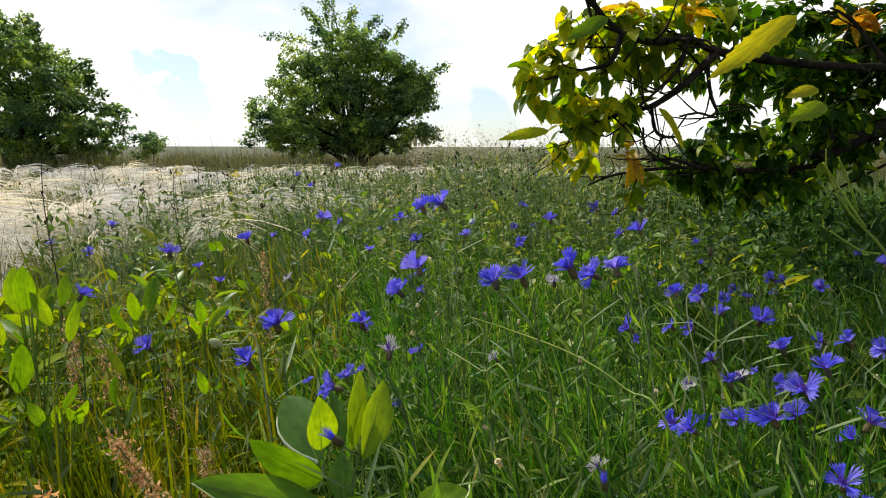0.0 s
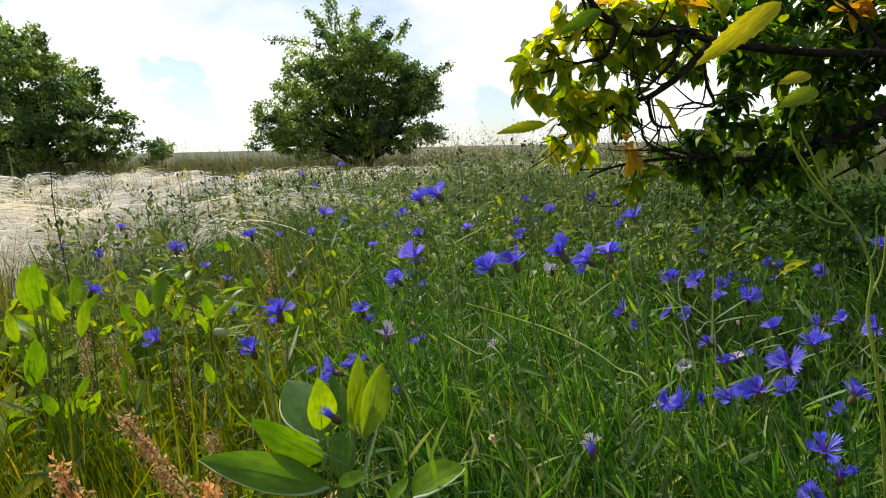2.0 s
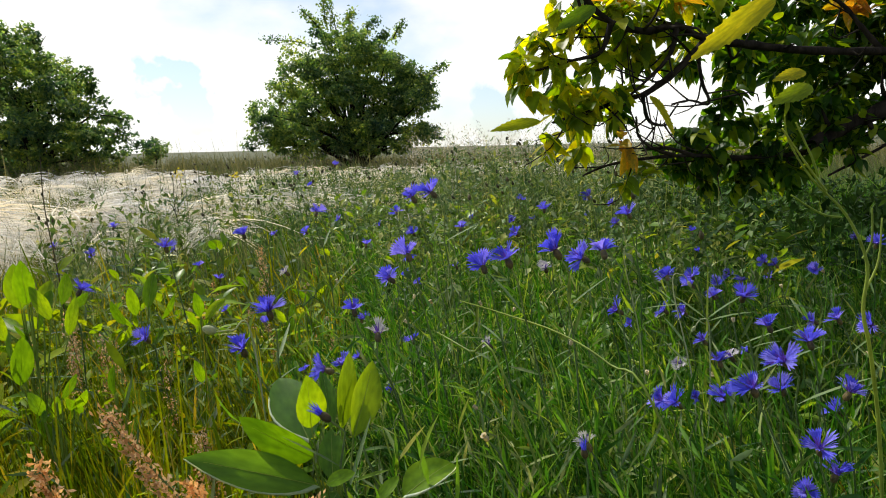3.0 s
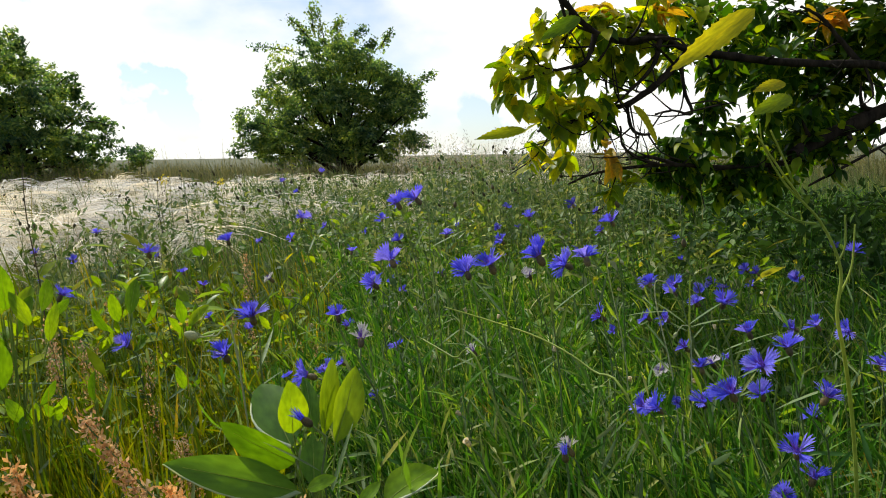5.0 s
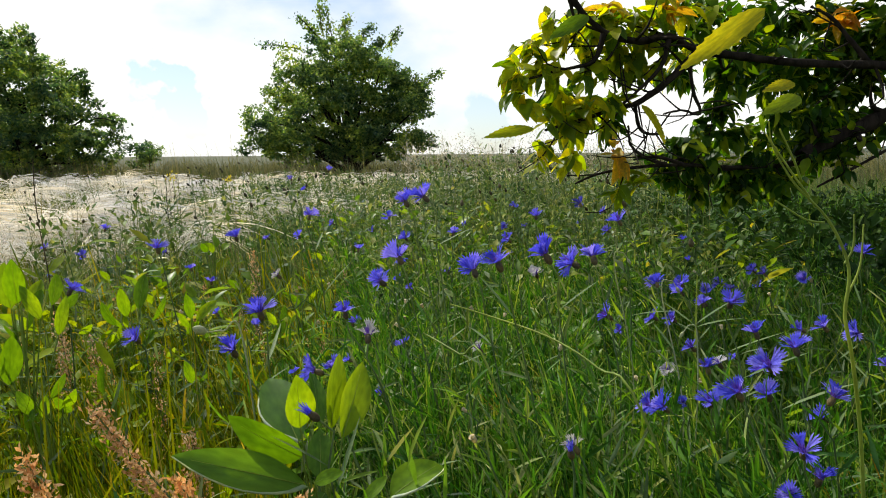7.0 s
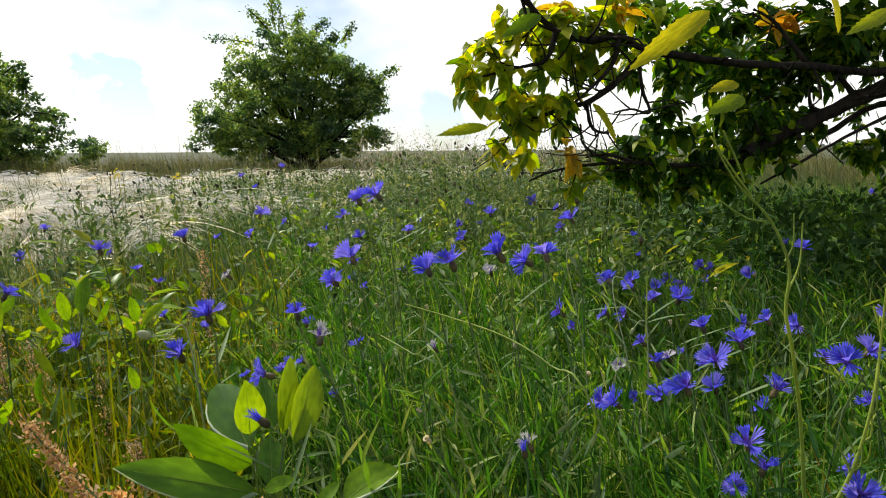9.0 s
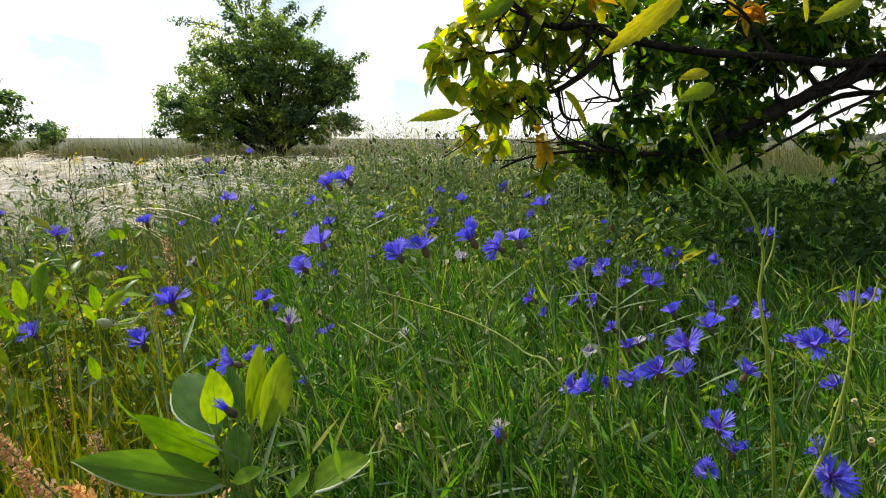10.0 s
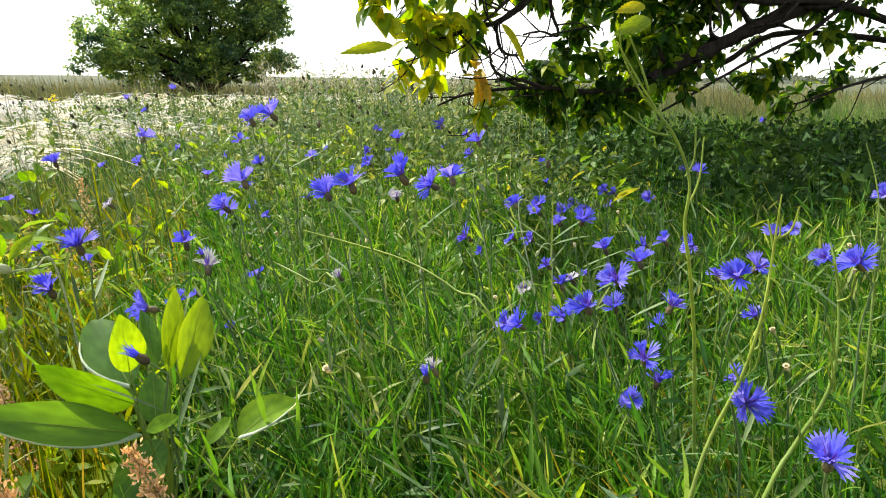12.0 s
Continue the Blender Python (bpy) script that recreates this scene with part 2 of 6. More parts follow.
MID_HERB = plant_material("silvery_herb", [(0.0, (0.045, 0.1, 0.028)), (0.55, (0.12, 0.2, 0.06)), (1.0, (0.32, 0.37, 0.2))], 0.36, 0.6, drift=0.55, spec=0.12)
STRAW = plant_material("straw_seed_head", [(0.0, (0.35, 0.3, 0.17)), (1.0, (0.55, 0.5, 0.34))], 0.2, 0.7, by="object", grain=250, contrast=0.45)
YELLOWING = plant_material("yellowing_blade", [(0.0, (0.3, 0.3, 0.03)), (0.6, (0.42, 0.34, 0.03)), (1.0, (0.48, 0.24, 0.04))], 0.5, 0.5, by="object", warm=(1.4, 1.2, 0.4))
PANICLE = plant_material("lilac_grey_panicle", [(0.0, (0.36, 0.34, 0.33)), (1.0, (0.55, 0.53, 0.54))], 0.45, 0.7)
# dark foliage with part of the tree's shade put into the colour
UNDERGROWTH = plant_material("shade_darkened_undergrowth_leaf", [(0.0, (0.018, 0.05, 0.014)), (0.6, (0.035, 0.085, 0.018)), (1.0, (0.07, 0.13, 0.024))], 0.25, 0.6, grain=30, spec=0.1)
SHOOT = plant_material("narrow_green_shoot", [(0.0, (0.02, 0.075, 0.014)), (0.4, (0.06, 0.165, 0.024)), (0.75, (0.14, 0.275, 0.035)), (0.92, (0.27, 0.36, 0.06)), (1.0, (0.4, 0.42, 0.16))], 0.46, 0.5, warm=(1.15, 1.3, 0.2), drift=0.42, spec=0.2, patch=3.0)
DOWNY = plant_material("downy_pale_green", [(0.0, (0.34, 0.4, 0.22)), (1.0, (0.42, 0.46, 0.3))], 0.3, 0.75, by="object", grain=400, contrast=0.3, drift=0.2, spec=0.1)
# distance haze is put into this greyed leaf colour
FAR_WOOD = plant_material("hazy_far_woodland", [(0.0, (0.1, 0.13, 0.1)), (1.0, (0.16, 0.19, 0.15))], 0.2, 0.7, by="island", grain=2)
SORREL = plant_material("rusty_sorrel", [(0.0, (0.42, 0.23, 0.1)), (0.5, (0.58, 0.37, 0.19)), (1.0, (0.7, 0.53, 0.33))], 0.52, 0.7, by="island", grain=100, warm=(1.1, 0.95, 0.7), spec=0.1)
BARK = bark_material("dark_bark", (0.007, 0.006, 0.005), (0.035, 0.028, 0.022), 45.0)
YELLOW = plant_material("yellow_petals", [(0.0, (0.6, 0.55, 0.04)), (1.0, (0.7, 0.62, 0.06))], 0.3, 0.5, by="island", contrast=0.1)


# ---------------------------------------------------------------- mesh helpers
def mesh_of(name, verts, faces, material, smooth=True):
    """A mesh from an array of points and an array of faces with equally many corners."""
    verts, faces = np.asarray(verts, dtype=np.float32), np.asarray(faces, dtype=np.int32)
    me = bpy.data.meshes.new(name)
    me.vertices.add(len(verts))
    me.vertices.foreach_set("co", verts.ravel())
    k = faces.shape[1]
    me.loops.add(faces.size)
    me.loops.foreach_set("vertex_index", faces.ravel())
    me.polygons.add(len(faces))
    me.polygons.foreach_set("loop_start", np.arange(0, faces.size, k, dtype=np.int32))
    me.polygons.foreach_set("use_smooth", np.full(len(faces), smooth))
    me.update(calc_edges=True)
    me.materials.append(material)
    return me


def stuff(name, verts, faces, material, label, category, kind="stuff"):
    return tagged(new(name, mesh_of(name, verts, faces, material)), label, category, "", kind)


def part_of(name, me, parent, m=None, label=""):
    ob = new(name, me)
    ob.parent = parent
    if m is not None:
        ob.matrix_basis = m
    if label:
        ob["label"] = label
    return ob


def thing(name, place, label, category, group=""):
    ob = new(name)
    ob.empty_display_size = 0.05
    ob.location = place
    return tagged(ob, label, category, group)


def blades(rng, base, height, lean, bend, width, rows=4, droop=0.25):
    """Grass blades as tapering strips: base points, heights, lean azimuths, bends in metres and widths."""
    n = len(base)
    s = np.linspace(0, 1, rows)[None, :]
    way = np.stack([np.cos(lean), np.sin(lean)], 1)
    out = bend[:, None] * s ** 1.8
    z = height[:, None] * (s - droop * (bend / np.maximum(height, 0.01))[:, None] * s ** 3)
    mid = np.empty((n, rows, 3))
    mid[:, :, 0] = base[:, 0:1] + way[:, 0:1] * out
    mid[:, :, 1] = base[:, 1:2] + way[:, 1:2] * out
    mid[:, :, 2] = base[:, 2:3] + z
    turn = rng.uniform(0, math.pi, n)
    side = np.stack([np.cos(turn), np.sin(turn), np.zeros(n)], 1)[:, None, :]
    w = (width[:, None] * np.clip(1.0 - s, 0.06, 1) ** 0.6)[:, :, None] / 2
    verts = np.stack([mid - side * w, mid + side * w], 2).reshape(n, rows * 2, 3)
    quad = np.array([[2 * i, 2 * i + 1, 2 * i + 3, 2 * i + 2] for i in range(rows - 1)])
    faces = (np.arange(n)[:, None, None] * rows * 2 + quad[None]).reshape(-1, 4)
    return verts.reshape(-1, 3), faces


def joined(groups):
    verts, faces, k = [], [], 0
    for v, f in groups:
        verts.append(v)
        faces.append(f + k)
        k += len(v)
    return np.concatenate(verts), np.concatenate(faces)


def tube(points, r0, r1, sides=6, power=1.0):
    """A tapering round stem along a line of points."""
    pts = [Vector(p) for p in points]
    k = len(pts)
    verts, faces = [], []
    ref = Vector((0.31, 0.93, 0.2))
    for i, p in enumerate(pts):
        d = (pts[min(i + 1, k - 1)] - pts[max(i - 1, 0)]).normalized()
        a = d.cross(ref).normalized()
        b = d.cross(a)
        r = r0 + (r1 - r0) * (i / (k - 1)) ** power
        for j in range(sides):
            w = 2 * math.pi * j / sides
            verts.append(p + (a * math.cos(w) + b * math.sin(w)) * r)
    for i in range(k - 1):
        for j in range(sides):
            q = (j + 1) % sides
            faces.append((i * sides + j, i * sides + q, (i + 1) * sides + q, (i + 1) * sides + j))
    return np.array([tuple(v) for v in verts]), np.array(faces)


def curve_through(points, steps=5):
    """Points on a smooth line through the given ones."""
    p = [Vector(points[0])] + [Vector(q) for q in points] + [Vector(points[-1])]
    out = []
    for i in range(1, len(p) - 2):
        a, b, c, d = p[i - 1], p[i], p[i + 1], p[i + 2]
        for k in range(steps):
            t = k / steps
            out.append(0.5 * ((2 * b) + (c - a) * t + (2 * a - 5 * b + 4 * c - d) * t * t + (3 * b - a - 3 * c + d) * t ** 3))
    return out + [p[-2]]


def leaf_grid(rows, widest=0.45, tip=0.9, fold=0.18, curl=0.2, wave=0.0):
    """One leaf of length 1 along +y, width 1 along x: points and faces, three points a row."""
    verts = []
    for i in range(rows):
        s = i / (rows - 1)
        w = math.sin(math.pi * min(1, s / (2 * widest) if s < widest else 0.5 + (s - widest) / (2 * (1 - widest)))) ** tip
        w = max(w, 0.04)
        z = -curl * s * s
        ripple = wave * math.sin(9 * s)
        verts += [(-w / 2, s, z + fold * w / 2 + ripple), (0, s, z), (w / 2, s, z + fold * w / 2 - ripple)]
    faces = []
    for i in range(rows - 1):
        a = 3 * i
        faces += [(a, a + 1, a + 4, a + 3), (a + 1, a + 2, a + 5, a + 4)]
    return np.array(verts), np.array(faces)


def scatter_leaves(place, way, up, length, width, grid):
    """Copies of a leaf grid, one mesh: base points, directions, upward normals and sizes."""
    gv, gf = grid
    y = way / np.linalg.norm(way, axis=1, keepdims=True)
    x = np.cross(y, up)
    x /= np.maximum(np.linalg.norm(x, axis=1, keepdims=True), 1e-6)
    z = np.cross(x, y)
    v = (place[:, None, :] + gv[None, :, 0:1] * x[:, None, :] * width[:, None, None]
         + gv[None, :, 1:2] * y[:, None, :] * length[:, None, None] + gv[None, :, 2:3] * z[:, None, :] * width[:, None, None])
    f = np.arange(len(place))[:, None, None] * len(gv) + gf[None]
    return v.reshape(-1, 3), f.reshape(-1, 4)


# ---------------------------------------------------------------- ground
def lie(x, y):
    """Height of the ground: level, faintly uneven."""
    return 0.02 * np.sin(1.3 * x + 0.5) * np.cos(1.1 * y) + 0.012 * np.sin(3.1 * x + 1.7 * y)


def make_ground():
    r = np.concatenate([np.linspace(0, 6, 40), np.geomspace(6.3, 3000, 40)])
    a = np.linspace(0, 2 * math.pi, 97)[:-1]
    R, A = np.meshgrid(r, a, indexing="ij")
    x, y = R * np.sin(A), R * np.cos(A)
    z = lie(x, y) * np.clip(1 - R / 40, 0, 1) - 0.0
    verts = np.stack([x, y, z], 2).reshape(-1, 3)
    k = len(a)
    i, j = np.meshgrid(np.arange(len(r) - 1), np.arange(k), indexing="ij")
    faces = np.stack([i * k + j, (i + 1) * k + j, (i + 1) * k + (j + 1) % k, i * k + (j + 1) % k], 2).reshape(-1, 4)
    stuff("ground", verts, faces, SOIL, "dark soil with dry litter under the meadow", "ground", "structure")


make_ground()


# ---------------------------------------------------------------- meadow zones
def feather_edge(y):
    """The line to whose left the feather grass stands."""
    return np.interp(y, [1.9, 2.4, 3, 5, 7, 8.5, 10, 11.5, 13], [-1.8, -1.45, -1.4, -1.65, -1.55, -0.6, 1.3, 5, 8])


def in_feather(x, y):
    return (x < feather_edge(y)) & (y > 2.25) & (y < 11.3)


def sector(rng, n, r0, r1, a0=-50, a1=62):
    """Random places in a ring sector round the origin."""
    r = np.sqrt(rng.uniform(r0 * r0, r1 * r1, n))
    a = np.radians(rng.uniform(a0, a1, n))
    return r * np.sin(a), r * np.cos(a)


def patchy(x, y, f, seed):
    """Smooth patchiness from 0 to 1."""
    return 0.5 + 0.25 * (np.sin(f * x + seed) * np.cos(f * 0.8 * y + 2 * seed) + np.sin(f * 0.6 * (x + y) + 3 * seed))


def ground_points(x, y):
    return np.stack([x, y, lie(x, y) - 0.01], 1)


def grass_field(rng, n, r0, r1, a0, a1, height, width, bend, keep, rows=4, tuft=14):
    """Blades in loose tufts over a ring sector; a tuft shares its height and its lean."""
    k = n // tuft
    cx, cy = sector(rng, k, r0, r1, a0, a1)
    tall, lean = rng.lognormal(0, 0.28, k), rng.normal(2.9, 0.9, k)
    own = np.repeat(np.arange(k), tuft)
    gap = 0.018 + 0.012 * np.hypot(cx, cy)
    x = cx[own] + rng.normal(0, 1, k * tuft) * gap[own]
    y = cy[own] + rng.normal(0, 1, k * tuft) * gap[own]
    ok = keep(x, y, rng.uniform(0, 1, k)[own]) & (np.hypot(x, y) > 0.3)
    x, y, own = x[ok], y[ok], own[ok]
    n = len(x)
    h = height * np.clip(tall[own], 0.5, 1.7) * rng.uniform(0.6, 1.2, n)
    w = width * rng.lognormal(0, 0.4, n)
    return blades(rng, ground_points(x, y), h, lean[own] + rng.normal(0, 0.8, n), h * bend * rng.uniform(0.05, 1.0, n) ** 1.2, w, rows)


def low_leaves(rng, n, r0, r1, a0, a1, keep, height, size):
    """Small oval herb leaves at various heights among the grass."""
    k = n // 6
    cx, cy = sector(rng, k, r0, r1, a0, a1)
    ok = keep(cx, cy, rng.uniform(0, 1, k)) & (np.hypot(cx, cy) > 0.45)
    cx, cy = np.repeat(cx[ok], 6), np.repeat(cy[ok], 6)
    m = len(cx)
    top = np.repeat(rng.uniform(0.5, 1.0, ok.sum()), 6) * height
    a = rng.uniform(0, 2 * math.pi, m)
    p = np.stack([cx + 0.015 * np.cos(a), cy + 0.015 * np.sin(a), top * rng.uniform(0.5, 1.0, m)], 1)
    way = np.stack([np.cos(a), np.sin(a), rng.uniform(0.0, 1.3, m)], 1)
    length = size * rng.lognormal(0, 0.35, m)
    return scatter_leaves(p, way, rng.normal(0, 0.3, (m, 3)) + (0, 0, 1), length, length * rng.uniform(0.25, 0.5, m), leaf_grid(4, 0.45, 0.8, 0.3, 0.5))


def make_grass():
    rng = np.random.default_rng(3)
    left = lambda x, y: x < -0.12 - 0.1 * y
    green = lambda x, y, u: ~in_feather(x, y) & (u < 0.35 + 0.65 * patchy(x, y, 3.1, 1.0))
    near_l = grass_field(rng, 30000, 0.42, 1.3, -75, 20, 0.24, 0.0045, 0.4, lambda x, y, u: left(x, y) & (u < 0.25 + 0.75 * patchy(x, y, 5, 0.3)), 5)
    mid_l = grass_field(rng, 12000, 1.3, 2.6, -60, 10, 0.24, 0.0062, 0.45, lambda x, y, u: left(x, y) & green(x, y, u), 4)
    dull_l = grass_field(rng, 18000, 1.15, 3.2, -60, 10, 0.25, 0.005, 0.6, lambda x, y, u: left(x, y) & green(x, y, u), 4)
    stuff("sunny_meadow_grass", *joined([near_l, mid_l]), GRASS, "yellow-green meadow grass with straw blades", "grass")
    near_r = grass_field(rng, 19000, 0.38, 1.3, -35, 85, 0.24, 0.0042, 0.8, lambda x, y, u: ~left(x, y) & (u < 1.45 * patchy(x, y, 9, 0.3) - 0.12), 5)
    mid_r = grass_field(rng, 22000, 1.3, 3.0, -30, 75, 0.26, 0.0048, 0.8, lambda x, y, u: ~left(x, y) & green(x, y, u), 4)
    far_r = grass_field(rng, 26000, 3.0, 8.0, -40, 65, 0.32, 0.008, 0.9, green, 4)
    stuff("lush_meadow_grass", *joined([near_r, mid_r, far_r]), LUSH, "dense upright lush green meadow grass", "grass")
    herb_l = low_leaves(rng, 3600, 0.78, 1.25, -70, 15, lambda x, y, u: left(x, y) & (u < 0.2 + 0.9 * patchy(x, y, 6, 1.4)), 0.29, 0.042)
    herb_k = low_leaves(rng, 3800, 1.2, 2.4, -60, 10, lambda x, y, u: left(x, y) & ~in_feather(x, y) & (u < 0.1 + 1.1 * patchy(x, y, 4, 2.1)), 0.36, 0.05)
    stuff("sunlit_herb_leaves", *joined([herb_l, herb_k]), SUN_LEAF, "yellow-green oval herb leaves in the sunny grass", "herbs")
    herb_r = low_leaves(rng, 17000, 0.45, 3.5, -30, 75, lambda x, y, u: ~left(x, y) & (u < patchy(x, y, 4, 0.8)), 0.28, 0.036)
    herb_m = low_leaves(rng, 10500, 1.4, 4.6, -26, 28, lambda x, y, u: ~in_feather(x, y) & (u < 1.6 * patchy(x, y, 3.0, 2.4) - 0.45), 0.44, 0.052)
    stuff("low_herb_leaves", *joined([herb_r, herb_m]), SMALL_LEAF, "small bright green oval herb leaves among grass", "herbs")
    round_about = grass_field(rng, 26000, 0.3, 4.5, 58, 312, 0.24, 0.008, 0.6, lambda x, y, u: u < 0.95, 3)
    outer = grass_field(rng, 10000, 4.5, 10.0, 58, 312, 0.3, 0.014, 0.6, lambda x, y, u: u < 0.95, 3, 20)
    under = grass_field(rng, 34000, 1.6, 12.5, -60, 40, 0.26, 0.006, 0.6, lambda x, y, u: in_feather(x, y), 3)
    tawny = grass_field(rng, 40000, 1.7, 12.5, -60, 40, 0.3, 0.006, 0.7, lambda x, y, u: in_feather(x, y), 3)
    stuff("olive_meadow_grass", *joined([tawny, dull_l]), HERB, "dull olive grass between and before the feather grass", "grass")
    stuff("low_meadow_grass", *joined([round_about, outer, under]), GRASS, "low green grass under and round the taller stands", "grass")
    brown = grass_field(rng, 42000, 11.0, 34.0, -52, 65, 0.42, 0.014, 0.5, lambda x, y, u: ~in_feather(x, y) & (u < 0.5 + 0.5 * patchy(x, y, 0.9, 2.0)), 3, 20)
    straw = grass_field(rng, 9000, 2.3, 7.5, -45, 22, 0.4, 0.0036, 0.7, lambda x, y, u: u < 0.3 + 0.7 * patchy(x, y, 2.6, 1.7), 4)
    stuff("straw_stalks", *straw, DRY, "thin dry straw blades among the herbs", "grass")
    stuff("dry_meadow_grass", *brown, DRY, "tall brownish dry grass along the skyline", "grass")
    belt = grass_field(rng, 36000, 10.8, 15.0, -52, 40, 0.5, 0.012, 0.8, lambda x, y, u: ~in_feather(x, y) & (u < 0.4 + 0.6 * patchy(x, y, 2.0, 1.0)), 4, 20)
    stuff("tall_dry_grass", *belt, DRY, "belt of tall brown-green grass before the trees", "grass")
    right = grass_field(rng, 30000, 7.5, 16.0, 5, 65, 0.32, 0.011, 1.0, lambda x, y, u: ~in_feather(x, y), 3)
    stuff("far_meadow_grass", *right, HERB, "olive-green grass of the meadow beyond the tree", "grass")


def awns(rng, base, stem, reach, sag, lean, width, rows):
    """Feather-grass awns: a short upright stem, then a long silky arc that blows over and sinks."""
    n = len(base)
    s = np.linspace(0, 1, rows)[None, :]
    out = reach[:, None] * s ** 1.7
    z = stem[:, None] * (1 - (1 - s) ** 2.6) - sag[:, None] * s ** 3
    way = np.stack([np.cos(lean), np.sin(lean)], 1)
    mid = np.stack([base[:, 0:1] + way[:, 0:1] * out, base[:, 1:2] + way[:, 1:2] * out, base[:, 2:3] + z], 2)
    tilt = rng.uniform(0, math.pi, n)
    side = np.stack([-way[:, 1] * np.cos(tilt), way[:, 0] * np.cos(tilt), np.sin(tilt)], 1)[:, None, :]
    w = (width[:, None] * np.interp(s, [0, 0.3, 0.45, 0.85, 1], [0.3, 0.35, 1.0, 1.0, 0.2]))[:, :, None] / 2
    verts = np.stack([mid - side * w, mid + side * w], 2).reshape(n, rows * 2, 3)
    quad = np.array([[2 * i, 2 * i + 1, 2 * i + 3, 2 * i + 2] for i in range(rows - 1)])
    return verts.reshape(-1, 3), (np.arange(n)[:, None, None] * rows * 2 + quad[None]).reshape(-1, 4)


def make_feather_grass():
    rng = np.random.default_rng(5)
    groups = []
    for n, r0, r1, per, w, rows, spill in ((105, 2.75, 4.3, 80, 0.0024, 10, 0.0), (330, 4.1, 8.0, 50, 0.004, 8, 1.6), (600, 8.0, 14.5, 30, 0.0066, 6, 1.8)):
        x, y = sector(rng, n, r0, r1, -58, 25)
        ok = in_feather(x + 0.35 * rng.normal(size=n) - spill * rng.uniform(0, 1, n), y) & (rng.uniform(0, 1, n) < 0.25 + 1.1 * patchy(x, y, 1.9, 0.7))
        k = int(ok.sum())
        x, y = np.repeat(x[ok], per), np.repeat(y[ok], per)
        m = len(x)
        lean = np.repeat(rng.normal(-0.1, 0.5, k), per) + rng.normal(0, 0.3, m)
        stem = np.repeat(rng.uniform(0.34, 0.5, k), per) * rng.uniform(0.8, 1.1, m)
        reach = stem * np.repeat(rng.uniform(0.8, 1.45, k), per) * rng.uniform(0.6, 1.2, m)
        sag = stem * rng.uniform(0.1, 0.45, m)
        x, y = x + rng.normal(0, 0.045, m), y + rng.normal(0, 0.045, m)
        groups.append(awns(rng, ground_points(x, y), stem, reach, sag, lean, w * rng.lognormal(0, 0.55, m), rows))
    stuff("feather_grass", *joined(groups), PLUME, "pale silvery feather grass bending in the wind", "feather grass")


make_grass()
make_feather_grass()


# ---------------------------------------------------------------- trees in the distance
def tree_wood(parent, base, spread, rng, foot=0.11):
    """Trunk and limbs that run from the base into the crown's lobes."""
    stem = curve_through([base, (base[0] + 0.05, base[1], base[2] + 0.5), (base[0] - 0.05, base[1] + 0.05, base[2] + 1.2), (base[0], base[1], base[2] + 2.0)], 4)
    part_of("trunk", mesh_of("trunk", *tube(stem, foot, foot * 0.4, 8), BARK), parent, None, "short dark trunk")
    for c, r in spread:
        i = min(len(stem) - 1, int(rng.uniform(1, 7)))
        a = stem[i]
        mid = a.lerp(Vector(c), 0.5) + Vector((0, 0, 0.12))
        v, f = tube(curve_through([a, mid, c], 3), foot * 0.4, 0.008, 5)
        part_of("limb", mesh_of("limb", v, f, BARK), parent)


def crown_leaves(rng, lobes, sprigs, depth, y0, size, density):
    """Leaves in small clumps on the surface of the lobes, and along the sprigs that stick out."""
    place, out = [], []
    for x, z, r in lobes:
        r = 0.86 * r
        for dy in (-0.5, 0.0, 0.5):
            c = np.array([x, y0 + dy * depth + rng.normal(0, 0.15), z])
            sprays = max(3, int(20 * r / 0.5))
            d = rng.normal(size=(sprays, 3)) * (1, 1, 0.8)
            d /= np.linalg.norm(d, axis=1, keepdims=True)
            root = c + d * r * rng.uniform(0.2, 0.7, (sprays, 1))
            per = max(8, int(density * (0.6 + r)))
            own = np.repeat(np.arange(sprays), per)
            run = rng.uniform(0, 1, (sprays * per, 1))
            way = d * (1, 1, 0.5) + (0, 0, 0.12)
            reach = rng.uniform(0.2, 0.55, (sprays, 1)) * (0.25 + r)
            p = root[own] + way[own] * reach[own] * run + rng.normal(0, 0.055, (sprays * per, 3)) * (1, 1, 0.55) * (1.25 - 0.6 * run)
            place.append(p)
            out.append(d[own])
    for x0, z0, x1, z1 in sprigs:
        k = 210
        s = (rng.integers(0, 7, k) / 6.5 + rng.normal(0, 0.05, k))[:, None]
        yy = y0 + rng.uniform(-0.3, 0.3)
        p = np.array([x0, yy, z0]) * (1 - s) + np.array([x1, yy, z1]) * s + rng.normal(0, 0.05, (k, 3))
        place.append(p)
        out.append(rng.normal(size=(k, 3)))
    place, out = np.concatenate(place), np.concatenate(out)
    n = len(place)
    way = out * 0.6 + rng.normal(0, 0.7, (n, 3)) + (0, 0, -0.2)
    up = rng.normal(0, 0.6, (n, 3)) + (0, 0, 1) + 0.5 * out
    length = size * rng.uniform(0.6, 1.4, n)
    rhomb = (np.array([(0, 0, 0), (-0.5, 0.5, 0.1), (0, 1, -0.1), (0.5, 0.5, 0.1)]), np.array([(0, 3, 2, 1)]))
    return scatter_leaves(place, way, up, length, length * 0.7, rhomb)


